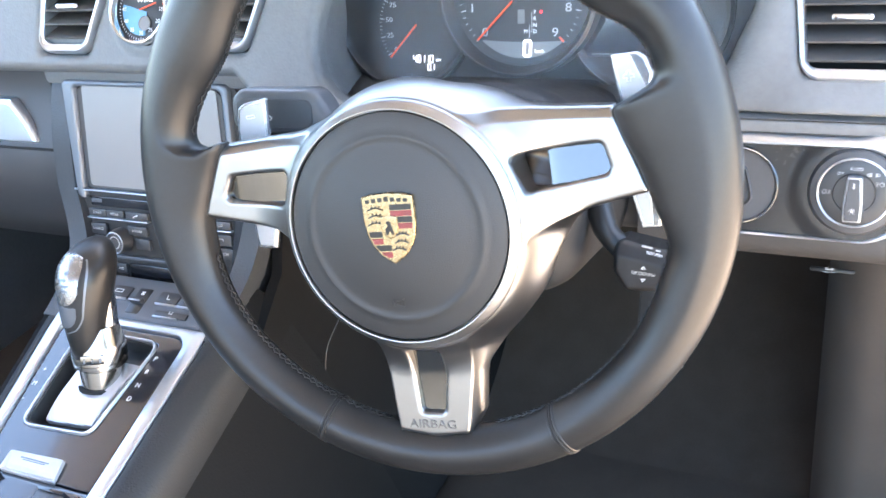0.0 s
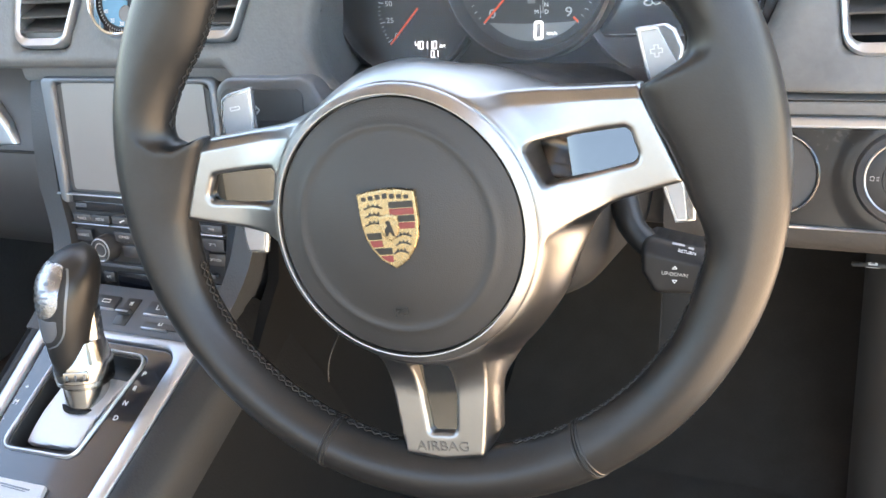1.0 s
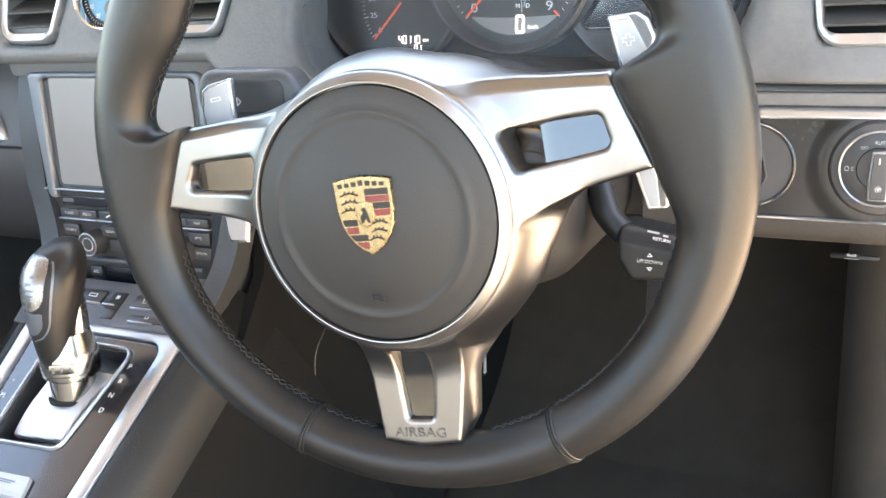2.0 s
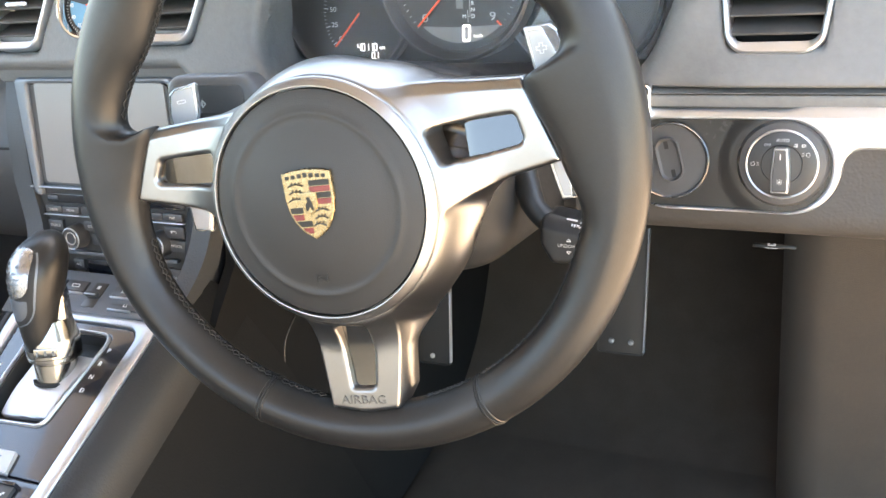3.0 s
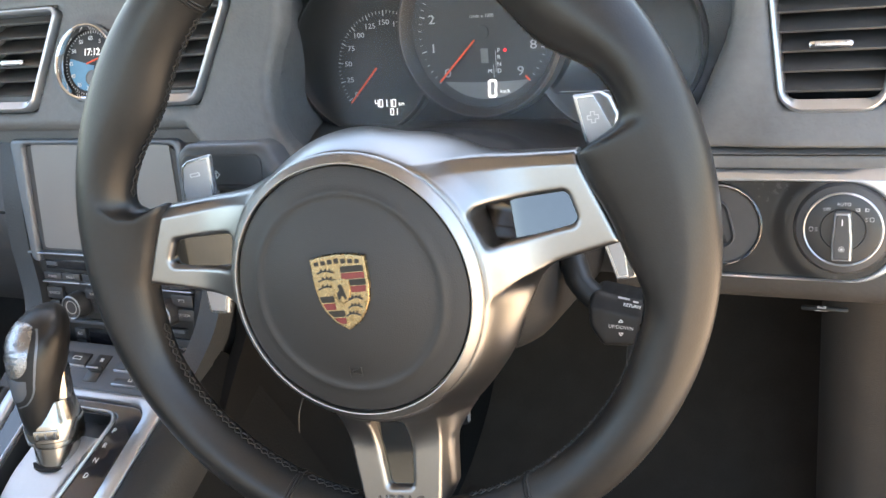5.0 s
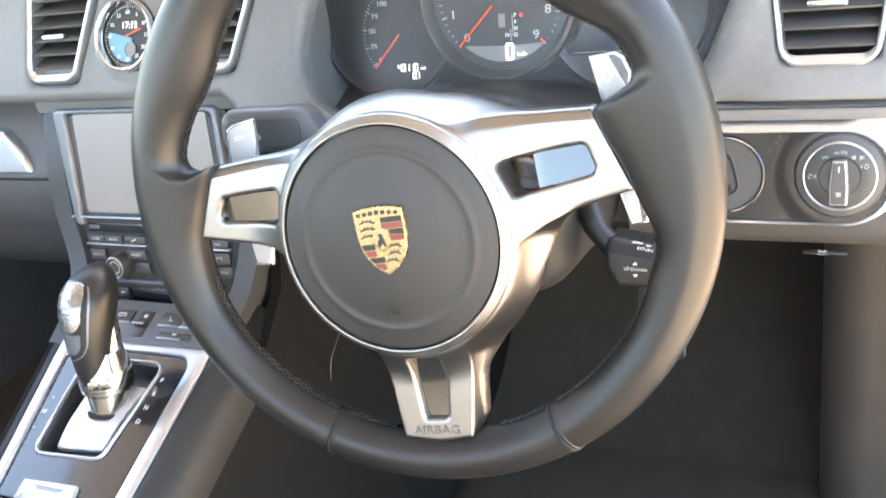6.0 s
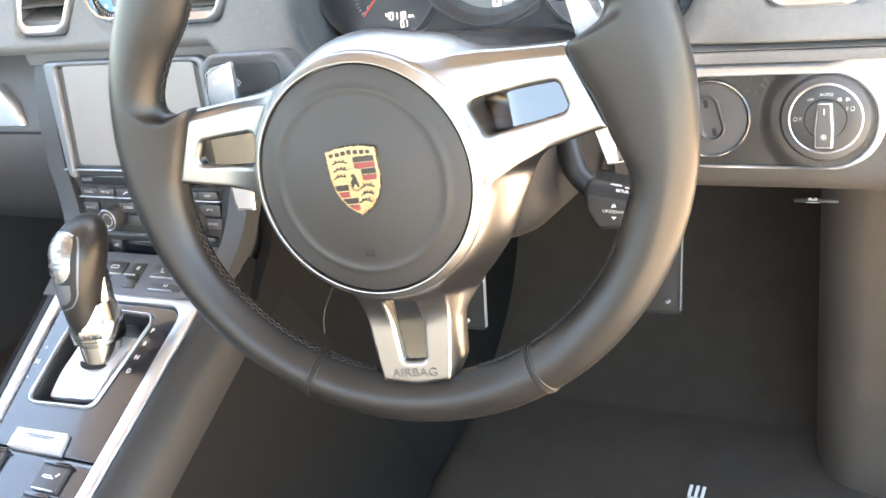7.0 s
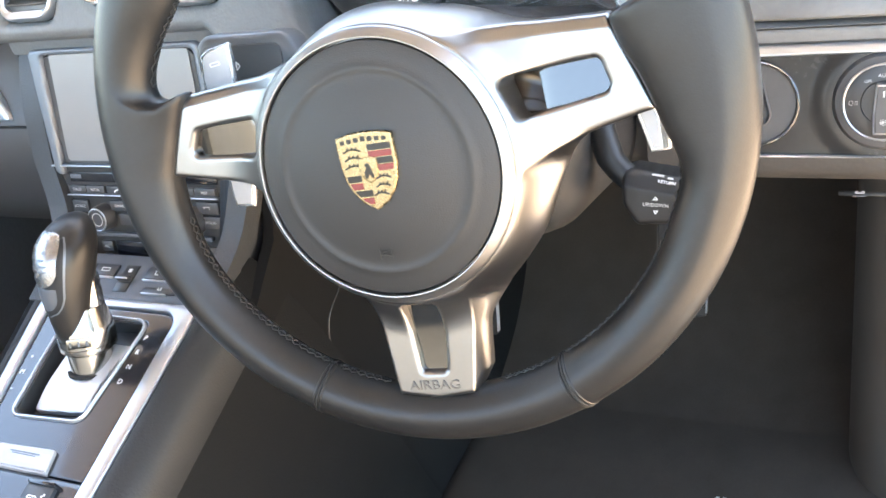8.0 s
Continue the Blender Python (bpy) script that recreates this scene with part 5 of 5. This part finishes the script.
for t, y in (("+", -0.0106), ("M", -0.0250), ("-", -0.0402)):
    words(t, 0.0066, WHITE, console, (-0.0517, y, 0.0022), "gear_letter")
plaque = part("plaque", plate(lambda u, v: s_poly(u, v, [(-0.0212, -0.1020), (0.0328, -0.1015), (0.0300, -0.0868), (-0.0222, -0.0888)], 0.0022), (-0.03, 0.040, -0.108, -0.081), 0.0007, lambda u, v: 0.0052 - 0.0030 * np.clip((-0.0885 - v) / 0.0085, 0, 1) * np.clip(-s_poly(u, v, [(-0.0212, -0.1020), (0.0328, -0.1015), (0.0300, -0.0868), (-0.0222, -0.0888)], 0.0022) / 0.0022 - 0.4, 0, 1), 0.0, e=0.0006), PADDLE_FACE, console, "silver nameplate")
bars("script_bar", [(0.005, -0.0905, 0.0150, 0.0006, 0), (0.005, -0.0922, 0.0120, 0.0004, 0)], 0.0046, TRIM_DARK, plaque)
for x0, x1, y0, y1, t in ((-0.0480, -0.0185, -0.1300, -0.1100, "SPORT"), (-0.0480, -0.0185, -0.1560, -0.1360, "SPORT"), (0.0260, 0.0525, -0.1330, -0.1120, ""), (0.0240, 0.0500, -0.1600, -0.1390, "")):
    k = key("console_key", x0, x1, y0, y1, t, 0.0050, KEYCAP, 0.0055, console, WHITE)
    part("key_hood", rbox(x0, x1, y1, y1 + 0.0035, 0.0, 0.0075, 0.0012), GLOSS, k)
    part("key_bar", rbox(x0 + 0.002, x1 - 0.002, y0, y0 + 0.0014, 0.003, 0.0064, 0.0004), TRIM, k)
bars("exhaust_sign", [(0.038, -0.1225, 0.0055, 0.0004, 0), (0.036, -0.1207, 0.0035, 0.0004, 0), (0.0405, -0.1212, 0.0018, 0.0004, -35), (0.0325, -0.1216, 0.0004, 0.0010, 0), (0.0455, -0.1200, 0.0008, 0.0008, 0), (0.0470, -0.1185, 0.0008, 0.0008, 0)], 0.0056, WHITE, console)
# key row ahead of the frame
part("key_panel", plate(lambda u, v: s_poly(u, v, [(-0.082, 0.0522), (0.084, 0.0522), (0.092, 0.098), (-0.090, 0.098)], 0.0), (-0.095, 0.095, 0.05, 0.10), 0.004, 0.0028, -0.006, e=0.001), PANEL_GREY, console, "grey key panel")
for x0, x1 in ((-0.0690, -0.0445), (-0.0435, -0.0185), (0.0145, 0.0370), (0.0380, 0.0600)):
    k = part("console_key", rbox(x0, x1, 0.0740, 0.0860, 0.002, 0.0046, 0.0008), KEYCAP, console)
    part("key_bar", rbox(x0, x1, 0.0718, 0.0733, 0.002, 0.0050, 0.0004), TRIM, k)
bars("screen_sign", [(-0.031, 0.0815, 0.0042, 0.0003, 0), (-0.031, 0.0785, 0.0042, 0.0003, 0), (-0.0352, 0.080, 0.0003, 0.0016, 0), (-0.0268, 0.080, 0.0003, 0.0016, 0)], 0.0046, WHITE, console)
bars("seat_sign", [(0.0245, 0.0800, 0.0003, 0.0022, 15), (0.0262, 0.0780, 0.0020, 0.0003, 0)], 0.0046, WHITE, console)
tog = part("fan_toggle", rbox(-0.0120, 0.0030, 0.0590, 0.0870, 0.001, 0.0036, 0.0010), SATIN_BLACK, console)
part("toggle_lip", rbox(-0.0115, 0.0025, 0.0690, 0.0740, 0.003, 0.0085, 0.0016), KEYCAP, tog)
part("toggle_bar", rbox(-0.0110, 0.0020, 0.0690, 0.0705, 0.008, 0.0092, 0.0005), TRIM, tog)
bars("fan_sign", [(-0.0045, 0.0810, 0.0022, 0.0007, 45), (-0.0045, 0.0810, 0.0022, 0.0007, -45)], 0.0037, WHITE, tog)
part("console_key", rbox(0.0210, 0.0560, 0.0600, 0.0660, 0.002, 0.0042, 0.0008), KEYCAP, console)
part("key_bar", rbox(0.0210, 0.0470, 0.0585, 0.0598, 0.002, 0.0050, 0.0004), TRIM, console)
bars("seat_sign", [(0.0380, 0.0635, 0.0020, 0.0003, 0), (0.0365, 0.0645, 0.0003, 0.0014, 0), (0.0395, 0.0645, 0.0003, 0.0014, 0)], 0.0043, WHITE, console)


# body under the frame, with sloping leather sides
def console_body():
    vs, fs = [], []
    for y in np.linspace(-0.36, 0.11, 14):
        w, k = float(taper(np.array(y), 0.0785, 0.0635)), float(skew(y))
        l, r, drop = w + 0.002 - k, w + 0.0095 + k, 0.396 + 0.31 * y
        sec = [(-l - 0.055, -drop), (-l - 0.045, -0.20), (-l - 0.030, -0.060), (-l - 0.021, -0.010), (-l - 0.016, 0.001), (-l - 0.002, 0.0005), (-l + 0.002, -0.028), (r - 0.002, -0.028), (r + 0.002, 0.0005), (r + 0.005, -0.003), (r + 0.016, -0.0085), (r + 0.026, -0.040), (r + 0.036, -0.10), (r + 0.040, -0.20), (r + 0.042, -drop)]
        vs += [(x, float(y), z) for x, z in sec]
    m = 15
    fs = [(i * m + j, i * m + j + 1, (i + 1) * m + j + 1, (i + 1) * m + j) for i in range(13) for j in range(m - 1)]
    return vs, [f[::-1] for f in fs]


def edge_roll(side):
    slim = ((0.0004, -0.006), (0.0006, 0.0022), (0.0030, 0.0034), (0.0090, 0.0026), (0.0120, 0.0002), (0.0155, -0.0050), (0.0175, -0.0105), (0.0150, -0.0125))
    wide = ((0.0004, -0.006), (0.0006, 0.0022), (0.0030, 0.0034), (0.0100, 0.0030), (0.0175, 0.0004), (0.0245, -0.0055), (0.0305, -0.0160), (0.0300, -0.0420))
    vs = []
    for y in np.linspace(-0.36, 0.060, 12):
        w = float(taper(np.array(y), 0.0785, 0.0635)) + (0.0095 if side > 0 else 0.002) + side * float(skew(y))
        vs += [(side * (w + dx), float(y), z) for dx, z in (wide if side > 0 else slim)]
    m = 8
    fs = [(i * m + j, (i + 1) * m + j, (i + 1) * m + (j + 1) % m, i * m + (j + 1) % m) for i in range(11) for j in range(m)]
    fs += [tuple(range(m)), tuple(range(11 * m, 12 * m))[::-1]]
    return vs, fs if side > 0 else [f[::-1] for f in fs]


for side in (1, -1):
    part("edge_roll", edge_roll(side), ROLL, console, "dark padded edge beside the frame", angle=60)
part("body", console_body(), SIDE, console, "leather console sides, with their shade in the colour", angle=60)

# ---- gear lever ----
lever = thing("gear_lever", Matrix.Translation((-0.336, 0.028, 0.388)), "black leather gear lever with chrome shaft", "gear lever")
AX = Vector((0.0, 0.026, 0.095)).normalized()
lm = Matrix((AX.orthogonal(), AX.cross(AX.orthogonal()), AX)).transposed().to_4x4()
# turn of the lever's frame that brings its x side to the driver and ahead
_side = Vector((0.83, 0.56, 0.0))
SLOT_TURN = math.degrees(math.atan2(_side.dot(AX.cross(AX.orthogonal())), _side.dot(AX.orthogonal())))
part("shaft", moved(lathe([(0.0126, -0.008), (0.0126, 0.0125), (0.0120, 0.0130), (0.0120, 0.0142), (0.0146, 0.0150), (0.0158, 0.0160), (0.0159, 0.0188), (0.0154, 0.0193), (0.0160, 0.0198), (0.0162, 0.0320), (0.0154, 0.0350), (0.0130, 0.050), (0, 0.052)], 48), lm), SPINE_STEEL, lever, "polished steel shaft")
part("shaft_gap", moved(lathe([(0.0144, -0.0055), (0.0144, -0.0030), (0.0122, -0.0028)], 40), lm), BLANK, lever)


GRIP = [(0.0050, -0.0030, 0.0275), (0.0110, -0.0025, 0.0300), (0.0150, 0.0010, 0.0370), (0.0180, 0.0050, 0.0475), (0.0212, 0.0105, 0.0605), (0.0244, 0.0165, 0.0740), (0.0262, 0.0218, 0.0855), (0.0264, 0.0250, 0.0950), (0.0240, 0.0270, 0.1035), (0.0175, 0.0280, 0.1095), (0.0070, 0.0283, 0.1127)]


LINE = smooth_line(GRIP, 6)


def grip_mesh(grow=0.0, z0=0.0, z1=1.0, a0=0.0, a1=360.0, n=48, cut=False, rows=22):
    """The grip: oval sections along a leaning line; or a patch of its skin, grown outwards. cut: its foot ends higher towards the driver."""
    whole = a1 - a0 >= 360
    m = n if whole else n + 1
    top = min(z1, GRIP[-1][2])
    vs = []
    for i in range(rows):
        for j in range(m):
            deg = a0 + (a1 - a0) * j / n
            a = radians(deg)
            lo = max(z0, GRIP[0][2]) + (0.026 * (0.5 + 0.5 * math.cos(radians(deg - 60))) ** 2.0 if cut else 0.0)
            f = i / (rows - 1)
            z = lo + (top - lo) * (1 - (1 - f) ** 1.6)
            zs = [p[2] for p in LINE]
            r, y = float(np.interp(z, zs, [p[0] for p in LINE])) + grow, float(np.interp(z, zs, [p[1] for p in LINE]))
            vs.append((0.86 * r * math.cos(a) - 0.001, y + 1.06 * r * math.sin(a), z + grow * 0.6 * (z > 0.11) + 0.22 * r * math.sin(a)))
    fs = [(i * m + j, i * m + (j + 1) % m, (i + 1) * m + (j + 1) % m, (i + 1) * m + j) for i in range(rows - 1) for j in range(n)]
    if whole:
        fs += [tuple(range(n))[::-1], tuple(range((rows - 1) * n, rows * n))]
    return vs, fs


def skin(grow, z0, z1, mid, half, low=0.010, high=0.010, flare=0.0):
    """A patch of the grip with thickness and rounded ends: mid and half say where it lies round the grip."""
    layers = []
    rows, n = 20, 16
    for g in (grow, grow - 0.0026):
        vs = []
        for i in range(rows):
            z = z0 + (z1 - z0) * i / (rows - 1)
            k = min(1.0, (z - z0) / low + 0.002) if z < (z0 + z1) / 2 else min(1.0, (z1 - z) / high + 0.002)
            w = half * math.sqrt(max(0.0, 1 - (1 - k) ** 2)) * (1 + flare * ((z - z0) / (z1 - z0)) ** 3)
            for j in range(n + 1):
                deg = mid + w * (2 * j / n - 1)
                a = radians(deg)
                zs = [p[2] for p in LINE]
                r, y = float(np.interp(z, zs, [p[0] for p in LINE])) + g, float(np.interp(z, zs, [p[1] for p in LINE]))
                vs.append((0.86 * r * math.cos(a) - 0.001, y + 1.06 * r * math.sin(a), z + g * 0.6 * (z > 0.11) + 0.22 * r * math.sin(a)))
        layers.append(vs)
    m = n + 1
    f0 = [(i * m + j, i * m + j + 1, (i + 1) * m + j + 1, (i + 1) * m + j) for i in range(rows - 1) for j in range(n)]
    k = len(layers[0])
    edges = {(a, b) for p in f0 for a, b in zip(p, p[1:] + p[:1])}
    return layers[0] + layers[1], f0 + [(a, a + k, b + k, b) for a, b in edges if (b, a) not in edges]


knob = part("grip", grip_mesh(cut=True), RIM, lever, "black leather grip", angle=70)
SPINE = lm @ pose(0, 0, 0, 0, 0, SLOT_TURN)
part("spine", moved(rbox(-0.006, 0.0125, -0.0080, 0.0080, 0.026, 0.077, 0.0052, 5), SPINE), SPINE_STEEL, lever, "polished steel spine under the grip", angle=60)
part("spine_slot", moved(rbox(0.0025, 0.0070, -0.0084, -0.0070, 0.0385, 0.057, 0.0006), SPINE), BLANK, lever, angle=60)
part("cap_rim", skin(0.0004, 0.0590, 0.1127, 260, 48, 0.015, 0.001, 0.5), TRIM_DARK, knob, "thin bright outline", angle=60)
part("cap_edge", skin(0.0008, 0.0605, 0.1127, 260, 44, 0.014, 0.001, 0.5), ROLL, knob, angle=60)
part("grip_cap", skin(0.0018, 0.0845, 0.1127, 260, 37, 0.010, 0.001, 0.6), CAP, knob, "bright metal cap with a pressed pattern", angle=60)
part("thumb_pad", skin(0.0010, 0.0650, 0.0835, 260, 32, 0.010, 0.002), PANEL_GREY, knob, "grey thumb pad", angle=60)
part("pressed_pattern", join(*[skin(0.0021, 0.096 + 0.0036 * k, 0.0973 + 0.0036 * k, 268 + 5 * (k % 2), 13 - 2 * k, 0.0008, 0.0008) for k in range(4)]), TRIM_DARK, knob, angle=60)
badge_plate = part("shaft_plate", moved(rbox(-0.0012, 0.0006, -0.0066, 0.0066, 0.0220, 0.0302, 0.0004), lm @ pose(0, 0, 0, 0, 0, SLOT_TURN - 92) @ Matrix.Translation((0.0160, 0, 0))), STEEL, lever, "small plate with pressed letters")
part("letter_bars", join(*[moved(rbox(0.0002, 0.0010, y - 0.0005, y + 0.0005, 0.0240, 0.0280, 0), lm @ pose(0, 0, 0, 0, 0, SLOT_TURN - 92) @ Matrix.Translation((0.0160, 0, 0))) for y in (-0.0046, 0.0, 0.0046)]), TRIM_DARK, badge_plate)

# ---- pedals and footwell ----
def pedal(name, m, w, h, label, edge, cat="pedal"):
    p = thing(name, m, label, cat)
    part("pad", rbox(-w, w, -h, h, 0.0, 0.008, 0.003), RUBBER, p)
    part("edge_trim", plate(lambda u, v: s_cut(s_box(u, v, 0, 0, w, h, 0.004), s_box(u, v, 0, 0, w - 0.0014, h - 0.0014, 0.003)), (-w - 0.002, w + 0.002, -h - 0.002, h + 0.002), 0.001, 0.0092, 0.004), RUBBER, p)
    for x in (-0.4 * w, 0.45 * w):
        part("stud", lathe([(0.0032, 0.007), (0.0030, 0.0095), (0.0018, 0.0105), (0, 0.0105)], 16, (x, -0.8 * h)), edge, p)
    part("edge_strip", rbox(w - 0.0008, w + 0.0008, -h + 0.004, h, 0.004, 0.0096, 0.0004, 1), edge, p, "thin bright edge")
    part("arm", sweep([(0, h * 0.6, 0.0), (0, h + 0.05, -0.05), (0, h + 0.20, -0.04)], 0.010, 10), RUBBER, p)
    return p


pedal("brake_pedal", basis((-0.219, 0.43, 0.189), 0.35), 0.043, 0.052, "black rubber brake pedal with a bright edge", PADDLE_FACE)
pedal("accelerator_pedal", basis((0.038, 0.43, 0.258), 0.45), 0.025, 0.068, "smooth black accelerator pedal with two studs", TRIM_DARK)
mat_ = thing("floor_mat", Matrix.Translation((0.016, 0.15, 0.0)), "black carpet floor mat in the driver's footwell", "floor mat")
part("carpet", plate(lambda u, v: s_box(u, v, 0, 0, 0.238, 0.37, 0.05), (-0.25, 0.25, -0.39, 0.39), 0.02, 0.006, 0.001, e=0.003), MAT, mat_)
bars("woven_sign", [(0.057, 0.179, 0.0018, 0.010, 0), (0.064, 0.179, 0.0018, 0.010, 0), (0.071, 0.179, 0.0018, 0.010, 0), (0.064, 0.170, 0.0088, 0.0018, 0)], 0.0062, WHITE, mat_)
